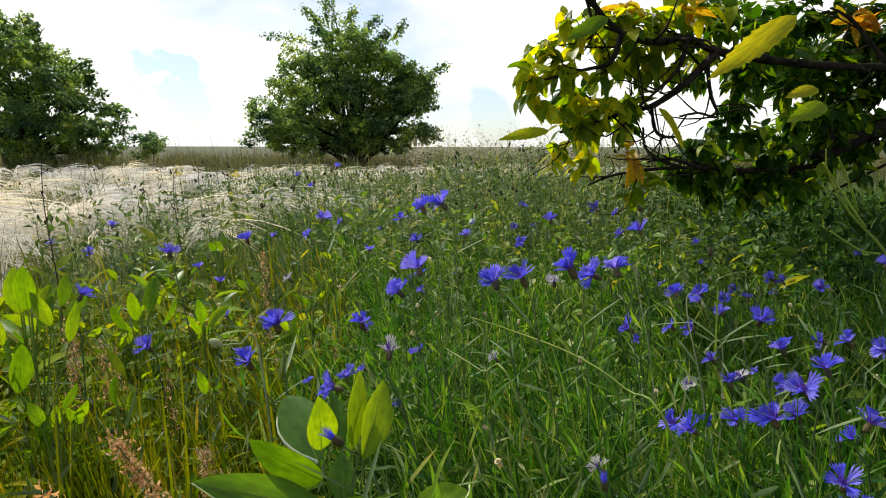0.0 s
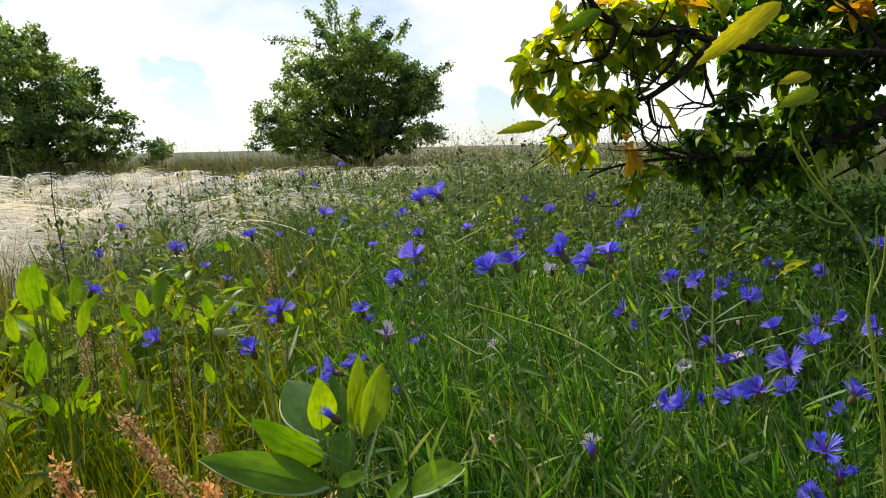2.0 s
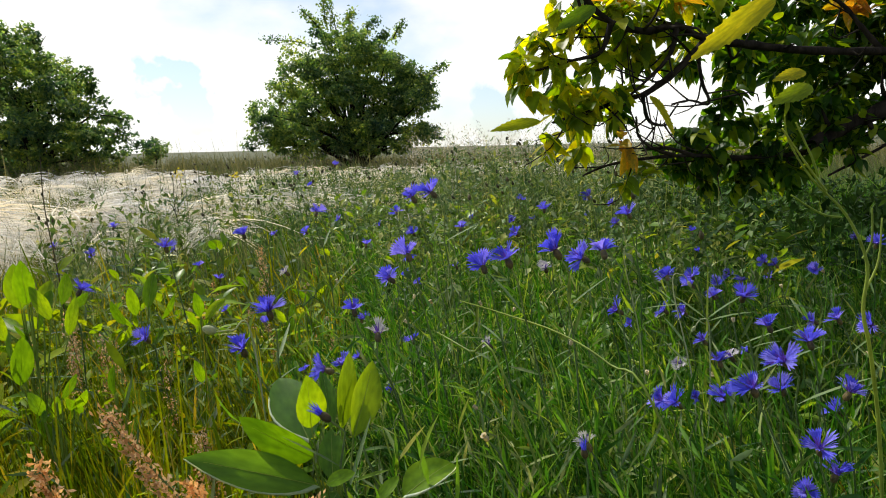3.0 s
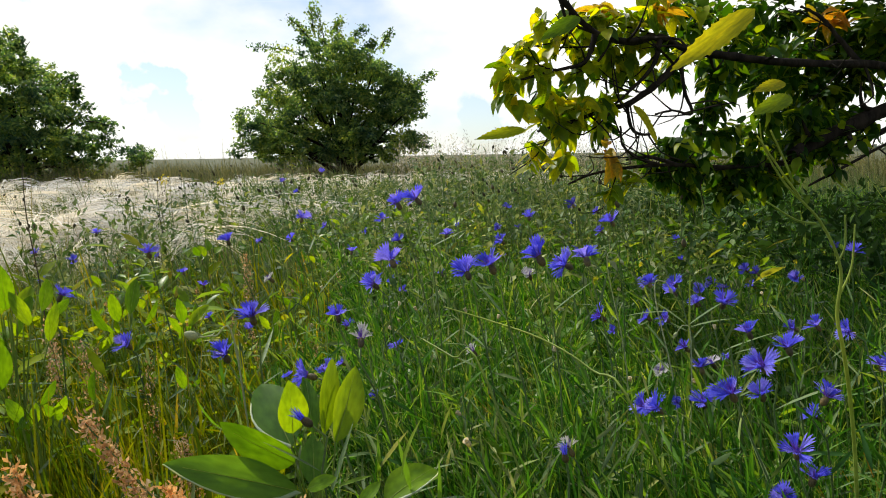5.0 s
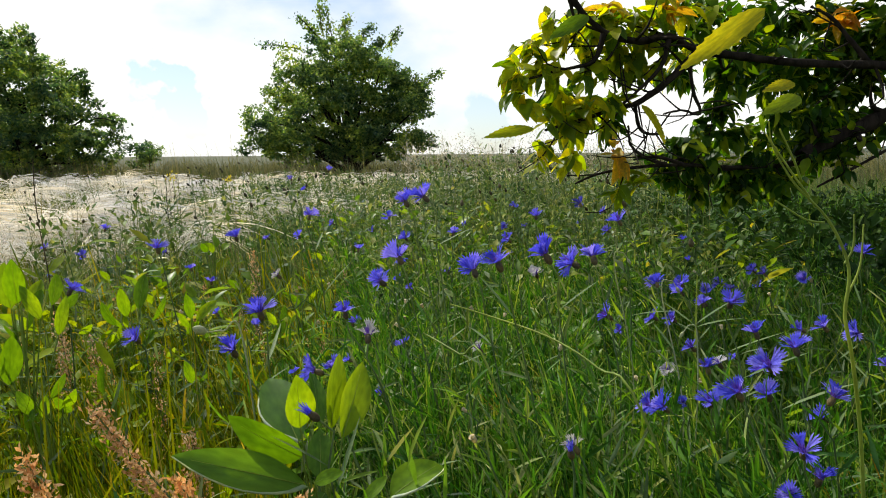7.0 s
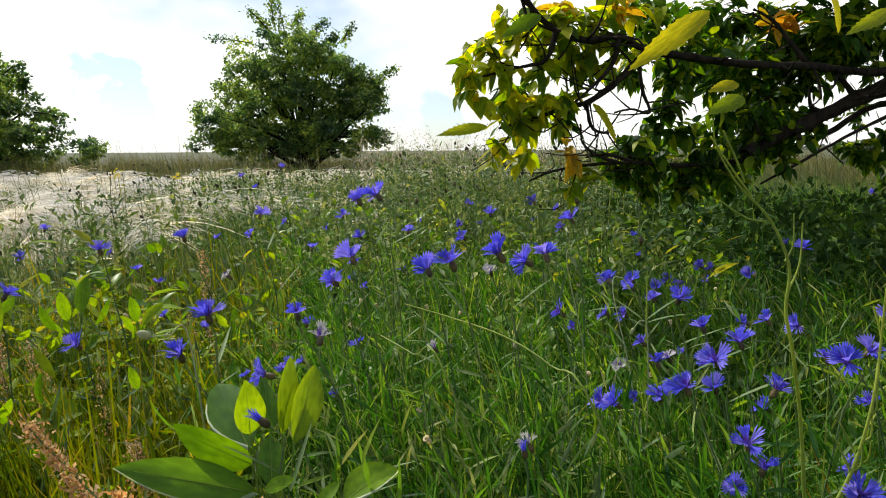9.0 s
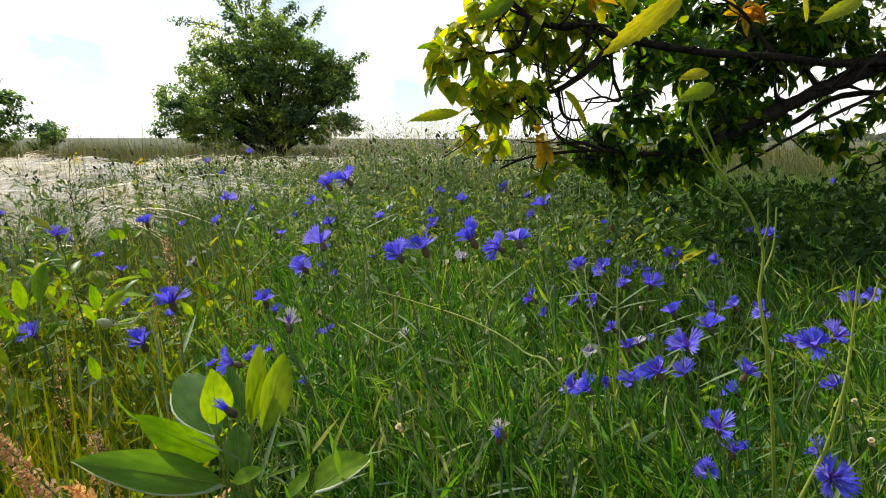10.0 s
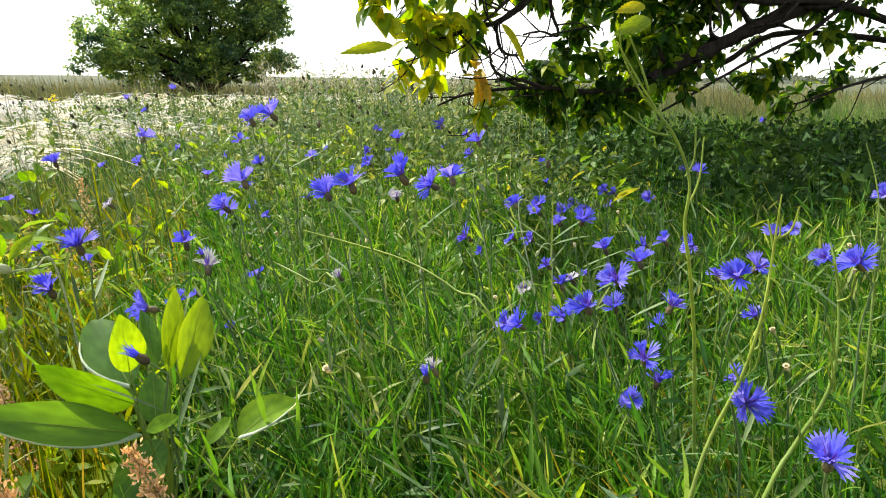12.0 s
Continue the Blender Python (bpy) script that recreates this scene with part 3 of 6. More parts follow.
def far_tree(base, lobes, sprigs, depth, seed, label, density=64, size=0.07):
    rng = np.random.default_rng(seed)
    tree = thing("tree", base, label, "tree", "trees beyond the feather grass")
    spread = [(Vector((x - base[0], rng.uniform(-0.3, 0.3) * depth, z - base[2])), r) for x, z, r in lobes]
    tree_wood(tree, (0, 0, 0), spread, rng)
    for x0, z0, x1, z1 in sprigs:
        v, f = tube([(x0 - base[0], 0, z0 - base[2]), ((x0 + x1) / 2 - base[0], 0, (z0 + z1) / 2 - base[2] + 0.03), (x1 - base[0], 0, z1 - base[2])], 0.014, 0.005, 4)
        part_of("twig", mesh_of("twig", v, f, BARK), tree)
    v, f = crown_leaves(rng, lobes, sprigs, depth, base[1], size, density)
    tagged(part_of("crown", mesh_of("crown", v - np.array(base), f, FAR_LEAF, False), tree, None, "uneven crown of small dark green leaves"), kind="stuff")
    return tree


far_tree((-1.95, 14.0, 0), [(-3.65, 1.15, 0.35), (-3.32, 1.11, 0.44), (-2.73, 1.11, 0.47), (-2.02, 1.10, 0.47), (-1.30, 1.14, 0.47), (-0.70, 1.04, 0.35), (-0.32, 0.95, 0.25), (-3.71, 1.46, 0.27), (-3.30, 2.02, 0.32), (-3.17, 1.64, 0.52), (-2.46, 1.75, 0.60), (-1.75, 1.81, 0.62), (-1.04, 1.81, 0.60), (-0.51, 1.63, 0.37), (-0.41, 1.98, 0.27), (-0.67, 2.16, 0.32), (-2.85, 2.36, 0.38), (-2.27, 2.50, 0.50), (-1.72, 2.62, 0.50), (-1.22, 2.46, 0.42), (-0.88, 2.22, 0.33), (-2.24, 2.92, 0.22), (-1.80, 2.98, 0.24), (-1.45, 2.86, 0.20), (-2.95, 2.60, 0.14), (-1.02, 1.52, 0.30), (-2.55, 2.12, 0.36), (-1.95, 2.18, 0.38), (-2.45, 3.0, 0.12), (-1.66, 1.22, 0.50), (-3.75, 0.84, 0.25), (-3.28, 0.79, 0.32), (-2.69, 0.76, 0.35), (-2.09, 0.76, 0.35), (-1.50, 0.76, 0.35), (-0.95, 0.78, 0.30)],
         [(-2.93, 2.94, -3.76, 3.01), (-2.47, 3.32, -2.49, 3.85), (-2.67, 3.32, -3.00, 3.63), (-2.03, 3.33, -1.86, 3.54), (-1.64, 3.19, -1.37, 3.41), (-1.05, 2.98, -0.83, 3.35), (-0.31, 2.22, 0.07, 2.44), (-2.22, 3.05, -2.39, 3.86), (-2.45, 3.0, -2.75, 3.42), (-1.9, 3.05, -1.95, 3.35), (-3.38, 2.25, -3.52, 2.69), (-4.10, 1.35, -4.12, 1.70), (-1.24, 2.97, -1.19, 3.12)],
         1.5, 21, "round green tree with twigs sticking out of its top", 58, 0.06)
far_tree((-8.3, 13.0, 0), [(-9.81, 2.18, 0.98), (-8.76, 2.67, 0.49), (-8.52, 2.95, 0.35), (-8.07, 2.54, 0.42), (-7.61, 2.07, 0.46), (-7.18, 1.61, 0.42), (-6.85, 1.14, 0.25), (-8.43, 1.92, 0.81), (-7.98, 1.28, 0.60), (-8.90, 1.24, 0.69), (-7.29, 1.04, 0.39), (-8.68, 0.73, 0.46), (-7.87, 0.71, 0.39), (-7.06, 0.77, 0.28), (-9.49, 0.74, 0.46), (-10.02, 3.10, 0.64), (-9.40, 0.42, 0.40), (-8.55, 0.40, 0.40), (-7.75, 0.42, 0.36), (-7.10, 0.46, 0.28)],
         [(-8.52, 3.01, -8.88, 3.37), (-8.17, 2.88, -8.28, 3.29), (-7.38, 2.18, -7.00, 2.40), (-6.87, 1.48, -6.38, 1.37), (-7.94, 2.82, -7.80, 3.02)],
         1.5, 22, "spreading dark green tree behind the feather grass", 52)
for k, (x, z, r) in enumerate([(-6.05, 0.9, 0.15), (-6.3, 0.8, 0.14)]):
    rng = np.random.default_rng(40 + k)
    bush = thing("shrub", (x, 13.4, 0), "small green shrub among dry grass", "shrub", "shrubs on the skyline")
    v, f = tube([(0, 0, 0), (0.02, 0, z * 0.6), (0, 0, z)], 0.015, 0.005, 5)
    part_of("stem", mesh_of("stem", v, f, BARK), bush)
    v, f = crown_leaves(rng, [(x, z, r), (x, z - r * 1.4, r * 1.2)], [], 0.3, 13.4, 0.055, 40)
    tagged(part_of("crown", mesh_of("crown", v - np.array((x, 13.4, 0)), f, FAR_LEAF, False), bush), kind="stuff")


def far_woods():
    rng = np.random.default_rng(9)
    n = 9000
    a = np.radians(rng.uniform(24, 75, n))
    r = rng.uniform(230, 300, n)
    h = (2.0 + 1.2 * np.sin(7 * a + 1) + 0.8 * np.sin(31 * a)) * np.clip((a - 0.42) * 6, 0, 1.3)
    place = np.stack([r * np.sin(a), r * np.cos(a), rng.uniform(0, 1, n) * h], 1)
    rhomb = (np.array([(0, 0, 0), (-0.5, 0.5, 0.1), (0, 1, -0.1), (0.5, 0.5, 0.1)]), np.array([(0, 3, 2, 1)]))
    v, f = scatter_leaves(place, rng.normal(size=(n, 3)), rng.normal(size=(n, 3)), rng.uniform(0.9, 1.7, n), rng.uniform(0.8, 1.5, n), rhomb)
    stuff("far_woodland", v, f, FAR_WOOD, "hazy line of distant woods on the horizon", "woodland")


far_woods()


# ---------------------------------------------------------------- the tree that reaches into the view
TRUNK = (3.5, 2.95, 0.0)
FORK = (3.4, 2.9, 0.85)
MAIN_LIMBS = [
    (0.018, 0.007, [(2.29, 2.51, 1.00), (1.79, 2.36, 0.985), (1.48, 2.23, 0.99), (1.18, 2.11, 0.98), (0.95, 2.03, 0.99), (0.79, 2.00, 1.01), (0.69, 1.96, 1.04), (0.58, 1.92, 1.02), (0.48, 1.88, 1.04), (0.39, 1.85, 1.11), (0.35, 1.83, 1.16)], True),
    (0.013, 0.004, [(0.79, 2.00, 1.00), (0.69, 1.96, 0.91), (0.60, 1.94, 0.85), (0.52, 1.93, 0.83), (0.43, 1.91, 0.80), (0.32, 1.89, 0.77)], False),
    (0.016, 0.003, [(2.27, 2.76, 0.91), (1.78, 2.57, 0.76), (1.39, 2.40, 0.67), (1.12, 2.32, 0.65), (1.00, 2.28, 0.65), (0.88, 2.24, 0.66), (0.77, 2.22, 0.66), (0.65, 2.21, 0.65), (0.55, 2.22, 0.63), (0.48, 2.22, 0.60)], True),
]
RISING_LIMBS = [
    (0.062, 0.019, [(2.69, 2.75, 1.24), (2.37, 2.62, 1.11), (2.04, 2.49, 0.98), (1.79, 2.41, 0.89), (1.50, 2.33, 0.78), (1.26, 2.24, 0.69)], True),
    (0.014, 0.004, [(2.59, 2.63, 1.10), (2.24, 2.46, 0.99), (2.01, 2.37, 0.88), (1.75, 2.34, 0.77), (1.50, 2.30, 0.65), (1.34, 2.26, 0.58)], True),
    (0.009, 0.003, [(0.69, 1.96, 1.03), (0.66, 1.93, 0.95), (0.59, 1.92, 0.88), (0.54, 1.90, 0.84)], False),
    (0.012, 0.004, [(2.32, 2.38, 1.14), (2.07, 2.30, 1.08), (1.83, 2.21, 0.98), (1.71, 2.16, 0.90), (1.57, 2.13, 0.87)], True),
    (0.011, 0.003, [(2.63, 2.44, 0.73), (2.31, 2.28, 0.71), (2.07, 2.21, 0.67), (1.88, 2.18, 0.62), (1.80, 2.14, 0.61)], True),
]
SIDE_BRANCHES = [
    (0.007, 0.0025, [(0.77, 2.00, 0.98), (0.78, 1.99, 0.89), (0.81, 2.00, 0.82), (0.75, 2.00, 0.83), (0.70, 2.01, 0.82)], False),
    (0.012, 0.004, [(1.48, 2.23, 0.98), (1.41, 2.25, 1.07), (1.35, 2.27, 1.15), (1.26, 2.24, 1.18)], False),
    (0.008, 0.003, [(0.79, 2.22, 0.66), (0.71, 2.21, 0.69), (0.66, 2.20, 0.73), (0.63, 2.13, 0.79)], False),
    (0.007, 0.003, [(0.59, 1.94, 0.85), (0.61, 1.95, 0.78), (0.64, 1.96, 0.76), (0.69, 1.98, 0.76)], False),
    (0.010, 0.003, [(0.48, 1.88, 1.04), (0.45, 1.87, 0.96), (0.38, 1.88, 0.94), (0.26, 1.86, 0.91)], False),
    (0.009, 0.003, [(0.86, 2.23, 0.66), (0.75, 2.21, 0.69), (0.67, 2.19, 0.68)], False),
]
TIP_CLUSTERS = [(0.35, 1.90, 1.07, 0.06), (0.29, 1.90, 1.00, 0.05), (0.24, 1.87, 0.92, 0.04), (0.22, 1.87, 0.94, 0.02), (0.26, 1.85, 0.86, 0.04), (0.35, 1.90, 0.94, 0.06), (0.45, 1.93, 0.98, 0.06), (0.51, 1.94, 1.09, 0.07), (0.41, 1.91, 0.88, 0.06), (0.35, 1.91, 0.81, 0.05), (0.31, 1.90, 0.75, 0.04), (0.46, 1.94, 0.78, 0.06), (0.50, 1.93, 0.86, 0.06), (0.62, 2.01, 0.96, 0.04), (0.64, 1.98, 1.08, 0.07), (0.41, 1.94, 0.71, 0.03), (0.63, 2.18, 0.62, 0.04), (0.68, 2.18, 0.59, 0.03), (0.59, 2.00, 1.03, 0.05), (0.67, 2.00, 0.97, 0.03)]
UPPER_TIP_CLUSTERS = [(0.52, 2.05, 1.07, 0.04), (0.60, 2.05, 1.13, 0.05), (0.68, 2.05, 1.08, 0.04), (0.75, 2.05, 1.14, 0.04), (0.77, 2.05, 1.04, 0.03), (0.47, 2.05, 1.12, 0.03), (0.57, 2.05, 1.00, 0.03)]
INNER_CLUSTERS = [(0.86, 2.30, 0.73, 0.04), (0.92, 2.29, 0.68, 0.04), (0.96, 2.30, 0.79, 0.04), (1.01, 2.31, 0.88, 0.04), (0.96, 2.23, 0.95, 0.05), (0.83, 2.06, 1.10, 0.07), (0.98, 2.15, 1.10, 0.08), (1.07, 2.34, 0.76, 0.05), (1.17, 2.32, 0.72, 0.06), (1.12, 2.36, 0.63, 0.08), (1.21, 2.29, 0.83, 0.05), (1.14, 2.21, 0.93, 0.05), (1.16, 2.23, 1.08, 0.09), (1.28, 2.45, 0.60, 0.09), (1.46, 2.45, 0.76, 0.10), (1.49, 2.47, 0.90, 0.06), (1.69, 2.54, 0.82, 0.04), (1.59, 2.40, 1.14, 0.10), (1.70, 2.40, 1.19, 0.11), (1.81, 2.39, 1.21, 0.09), (1.62, 2.47, 0.98, 0.05), (2.01, 2.59, 0.67, 0.04), (2.20, 2.66, 0.62, 0.05), (1.93, 2.60, 0.71, 0.03)]
BACK_CLUSTERS = [(0.48, 2.26, 0.85, 0.06), (1.45, 2.55, 0.74, 0.11), (1.36, 2.55, 0.65, 0.09), (1.54, 2.50, 1.11, 0.09), (1.35, 2.41, 1.05, 0.09), (0.99, 2.24, 1.03, 0.07), (1.78, 2.58, 1.10, 0.08)]
FILL_CLUSTERS = [(1.27, 2.58, 0.79, 0.06), (1.45, 2.57, 0.85, 0.09), (1.63, 2.65, 0.83, 0.06), (1.53, 2.63, 0.62, 0.09), (1.57, 2.59, 1.04, 0.08), (1.02, 2.49, 0.72, 0.05), (1.16, 2.42, 1.00, 0.06), (0.83, 2.26, 1.09, 0.06), (1.90, 2.58, 1.15, 0.08), (1.16, 2.35, 1.18, 0.09), (1.50, 2.53, 1.23, 0.09), (0.62, 2.30, 0.81, 0.04), (0.53, 2.30, 0.86, 0.05), (0.43, 2.30, 0.91, 0.05), (0.86, 2.30, 0.98, 0.04), (1.34, 2.30, 0.83, 0.07), (1.36, 2.30, 0.73, 0.07)]
TOP_CLUSTERS = [(1.11, 2.62, 1.25, 0.08), (1.26, 2.62, 1.17, 0.09), (1.40, 2.62, 1.24, 0.10), (1.43, 2.62, 1.04, 0.07), (1.18, 2.62, 1.04, 0.06), (1.63, 2.62, 1.24, 0.09), (1.69, 2.62, 1.11, 0.06), (1.00, 2.62, 1.26, 0.07), (1.29, 2.62, 1.02, 0.06), (1.55, 2.62, 1.12, 0.08), (1.84, 2.62, 1.06, 0.06)]
LOWER_CLUSTERS = [(0.83, 2.40, 0.67, 0.04), (0.94, 2.40, 0.66, 0.06), (1.05, 2.40, 0.61, 0.07), (1.17, 2.40, 0.61, 0.06), (1.11, 2.40, 0.56, 0.05), (0.98, 2.40, 0.59, 0.04), (1.27, 2.40, 0.60, 0.05), (0.86, 2.40, 0.61, 0.04)]
RIGHT_TOP_CLUSTERS = [(1.41, 2.62, 1.19, 0.07), (1.61, 2.62, 1.14, 0.07), (1.78, 2.62, 1.19, 0.08), (1.97, 2.62, 1.12, 0.07), (2.12, 2.62, 1.18, 0.08), (1.28, 2.62, 1.07, 0.06), (1.57, 2.62, 1.02, 0.05), (2.21, 2.62, 1.05, 0.06), (1.88, 2.62, 1.25, 0.07)]
CORE_CLUSTERS = [(1.65, 2.90, 0.89, 0.09), (1.72, 2.90, 0.74, 0.09), (1.60, 2.90, 0.71, 0.07), (1.80, 2.90, 0.91, 0.07), (1.52, 2.90, 0.81, 0.07)]
OUTER_CLUSTERS = [(1.92, 2.52, 1.03, 0.07), (2.20, 2.58, 1.03, 0.07), (1.68, 2.46, 1.07, 0.08), (1.57, 2.47, 1.00, 0.08), (1.44, 2.32, 0.72, 0.09), (1.97, 2.54, 0.69, 0.04), (2.24, 2.63, 0.82, 0.04), (2.46, 2.68, 0.72, 0.05), (2.31, 2.58, 0.64, 0.04), (2.04, 2.55, 0.77, 0.03), (2.35, 2.63, 0.90, 0.04), (2.26, 2.58, 1.10, 0.09), (1.44, 2.55, 0.83, 0.08), (1.57, 2.54, 0.84, 0.06), (1.30, 2.44, 0.66, 0.08), (1.84, 2.55, 1.11, 0.09), (2.02, 2.53, 1.13, 0.08), (1.46, 2.48, 0.95, 0.08), (2.49, 2.64, 1.05, 0.12), (1.70, 2.55, 0.98, 0.06)]
TURNING_CLUSTERS = [(0.58, 2.14, 0.70, 0.04), (1.43, 2.33, 1.13, 0.07), (0.52, 1.97, 1.11, 0.04), (0.69, 1.98, 1.11, 0.03)]
# foremost single leaves: base and tip
BIG_LEAVES = [(0.541, 1.095, 0.932, 0.398, 1.040, 0.839), (0.757, 1.361, 0.814, 0.665, 1.315, 0.784), (0.275, 1.809, 0.773, 0.140, 1.717, 0.752), (0.565, 1.790, 0.833, 0.613, 1.719, 0.739), (0.959, 1.213, 0.963, 0.841, 1.166, 0.915), (0.904, 1.330, 1.024, 0.902, 1.276, 0.940), (0.826, 1.514, 0.858, 0.744, 1.479, 0.842), (0.393, 1.688, 1.043, 0.295, 1.649, 0.991)]


def sprays_of(rng, clusters, per_area, size, leaves=8):
    """Leaves set left and right along drooping twigs: twig ends, then the leaves' base points, directions, normals and lengths."""
    twigs, place, way, up, length = [], [], [], [], []
    for x, y, z, r in clusters:
        n = max(2, round(per_area * r * r / leaves))
        d = rng.normal(size=(n, 3)) + (-0.45, -0.15, -0.2)
        d /= np.linalg.norm(d, axis=1, keepdims=True)
        root = np.array([x, y, z]) + d * r * rng.uniform(-0.5, 0.35, (n, 1)) + rng.normal(0, 0.3 * r, (n, 3))
        run = (0.8 * r + 0.022) * rng.uniform(0.7, 1.3, (n, 1))
        side = np.cross(d, rng.normal(0, 0.35, (n, 3)) + (0, 0, 1))
        side /= np.linalg.norm(side, axis=1, keepdims=True)
        twigs += list(zip(root, root + d * run * (0.5, 0.5, 0.55), root + d * run + (0, 0, -0.006)))
        for j in range(leaves):
            s = (j + 0.6) / leaves
            place.append(root + d * run * s)
            hand = 1 if j % 2 else -1
            way.append(d * 0.55 + side * 0.8 * hand * (1 - 0.7 * (j == leaves - 1)) + (0, 0, -0.38) + rng.normal(0, 0.42, (n, 3)))
            up.append(rng.normal(0, 0.4, (n, 3)) + (-0.15, -0.1, 1))
            length.append(size * rng.uniform(0.6, 1.25, n) * (1.15 - 0.4 * abs(s - 0.5)))
    return twigs, tuple(np.concatenate(a) for a in (place, way, up, length))


def tree_leaf_grid(rows, fold, curl, wave):
    """A drooping pointed leaf, broadest below its middle, with a drawn-out tip."""
    gv, gf = leaf_grid(rows, 0.4, 1.0, fold, curl, wave)
    s = gv[:, 1]
    w = np.clip(s ** 0.62 * (1 - s) ** 0.95 * 2.75, 0.03, 1)
    flat = np.repeat(gv[1::3], 3, axis=0)
    old = np.maximum(np.abs(gv[0::3, 0]) * 2, 1e-4).repeat(3)
    return flat + (gv - flat) * (w / old)[:, None] * (1, 0, 1), gf


def leaf_pose(p, way, up, length, width):
    y = Vector(way).normalized()
    x = y.cross(Vector(up)).normalized()
    z = x.cross(y)
    m = Matrix((x, y, z)).transposed().to_4x4()
    return Matrix.Translation(p) @ m @ Matrix.Diagonal((width, length, width, 1))


def near_tree():
    rng = np.random.default_rng(12)
    tree = thing("broadleaf_tree", TRUNK, "low broadleaf tree with drooping yellow-green and orange leaves", "tree")
    t0 = np.array(TRUNK)
    here = lambda pts: [Vector(p) - Vector(TRUNK) for p in pts]
    v, f = tube(curve_through(here([TRUNK, (3.48, 2.93, 0.4), FORK, (3.5, 2.8, 1.5), (3.4, 2.9, 2.4)]), 5), 0.14, 0.05, 12)
    part_of("trunk", mesh_of("trunk", v, f, BARK), tree, None, "dark rough trunk")
    for r0, r1, pts, from_fork in MAIN_LIMBS + RISING_LIMBS + SIDE_BRANCHES:
        line = ([FORK] if from_fork else []) + pts
        v, f = tube(curve_through(here(line), 5), r0, r1, 8, 0.7)
        v = v + rng.normal(0, r1 * 0.25, v.shape)
        part_of("limb", mesh_of("limb", v, f, BARK), tree)
        # side twigs
        bend = curve_through(here(pts), 4)
        for k in range(2, len(bend) - 1, 2):
            a = bend[k]
            d = Vector(rng.normal(0, 1, 3)) + Vector((-0.8, 0, -0.1))
            d = d.normalized() * rng.uniform(0.1, 0.24)
            mid = a + d * 0.5 + Vector(rng.normal(0, 0.02, 3))
            v, f = tube(curve_through([a, mid, a + d + Vector((0, 0, 0.02))], 3), max(0.003, r1 * 0.8), 0.0012, 5)
            part_of("twig", mesh_of("twig", v, f, BARK), tree)
    # unseen upper crown above the view, added to shade the ground under the tree
    high = []
    for k in range(80):
        y = rng.uniform(2.0, 5.2)
        high.append((rng.uniform(1.1, 4.8), y, 0.71 + 0.3 * y + rng.uniform(0.25, 1.2), rng.uniform(0.2, 0.38)))
    # more unseen crown behind the limbs, higher than the view, placed to shade undergrowth
    for k in range(44):
        y = rng.uniform(3.8, 5.9)
        high.append((rng.uniform(1.5, 3.6), y, 0.71 + 0.3 * y + rng.uniform(0.3, 1.5), rng.uniform(0.22, 0.38)))
    right = [(rng.uniform(3.0, 4.8), rng.uniform(2.9, 4.4), rng.uniform(0.8, 1.5), rng.uniform(0.15, 0.28)) for k in range(12)]
    grids = [tree_leaf_grid(7, fold, curl, wave) for fold, curl, wave in ((0.2, 0.5, 0.04), (0.5, 0.8, 0.02), (0.1, 0.25, 0.05), (0.35, 1.3, 0.03))]
    groups, fine = [], []
    plain = leaf_grid(3, 0.42, 0.9, 0.2, 0.3)
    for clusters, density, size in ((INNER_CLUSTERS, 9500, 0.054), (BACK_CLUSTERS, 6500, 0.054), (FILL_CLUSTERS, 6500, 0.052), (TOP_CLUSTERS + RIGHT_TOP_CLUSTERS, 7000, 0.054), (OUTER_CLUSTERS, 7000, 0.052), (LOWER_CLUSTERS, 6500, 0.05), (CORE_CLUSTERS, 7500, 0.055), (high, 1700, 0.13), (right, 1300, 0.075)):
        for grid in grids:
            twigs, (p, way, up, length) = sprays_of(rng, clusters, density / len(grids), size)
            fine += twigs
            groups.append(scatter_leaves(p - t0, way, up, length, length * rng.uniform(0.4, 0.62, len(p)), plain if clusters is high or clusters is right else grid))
    twigs, tip = sprays_of(rng, TIP_CLUSTERS + UPPER_TIP_CLUSTERS, 12000, 0.06)
    fine += twigs
    v, f = joined([tube([Vector(p) - Vector(TRUNK) for p in t], 0.0016, 0.0007, 3) for t in fine])
    tagged(part_of("twig_tangle", mesh_of("twig_tangle", v, f, BARK), tree, None, "thin dark twigs"), kind="stuff")
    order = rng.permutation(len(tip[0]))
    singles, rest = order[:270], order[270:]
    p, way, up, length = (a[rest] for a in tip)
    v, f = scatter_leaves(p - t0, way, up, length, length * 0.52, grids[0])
    tagged(part_of("tip_foliage", mesh_of("tip_foliage", v, f, TIP_LEAF), tree, None, "yellow-green branch-tip leaves with sunlight put into their colour"), kind="stuff")
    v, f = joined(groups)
    tagged(part_of("foliage", mesh_of("foliage", v, f, TREE_LEAF), tree, None, "dense drooping green leaves with shade put into their colour"), kind="stuff")
    shapes = [mesh_of("leaf", *g, LEAF_ONE) for g in grids]
    for i in singles:
        m = leaf_pose(tip[0][i] - t0, tip[1][i], tip[2][i], tip[3][i], tip[3][i] * rng.uniform(0.42, 0.6))
        part_of("leaf", shapes[i % 4], tree, m)
    edge, web = tree_leaf_grid(31, 0.25, 0.3, 0.03)
    edge[:, 0] *= 1 + 0.16 * (np.arange(len(edge)) // 3 % 3 == 1)
    edge[:, 1] += 0.022 * (np.arange(len(edge)) // 3 % 3 == 1) * (np.abs(edge[:, 0]) > 0.02)
    toothed = mesh_of("leaf", edge, web, LEAF_ONE)
    for b in BIG_LEAVES:
        a, e = Vector(b[:3]), Vector(b[3:])
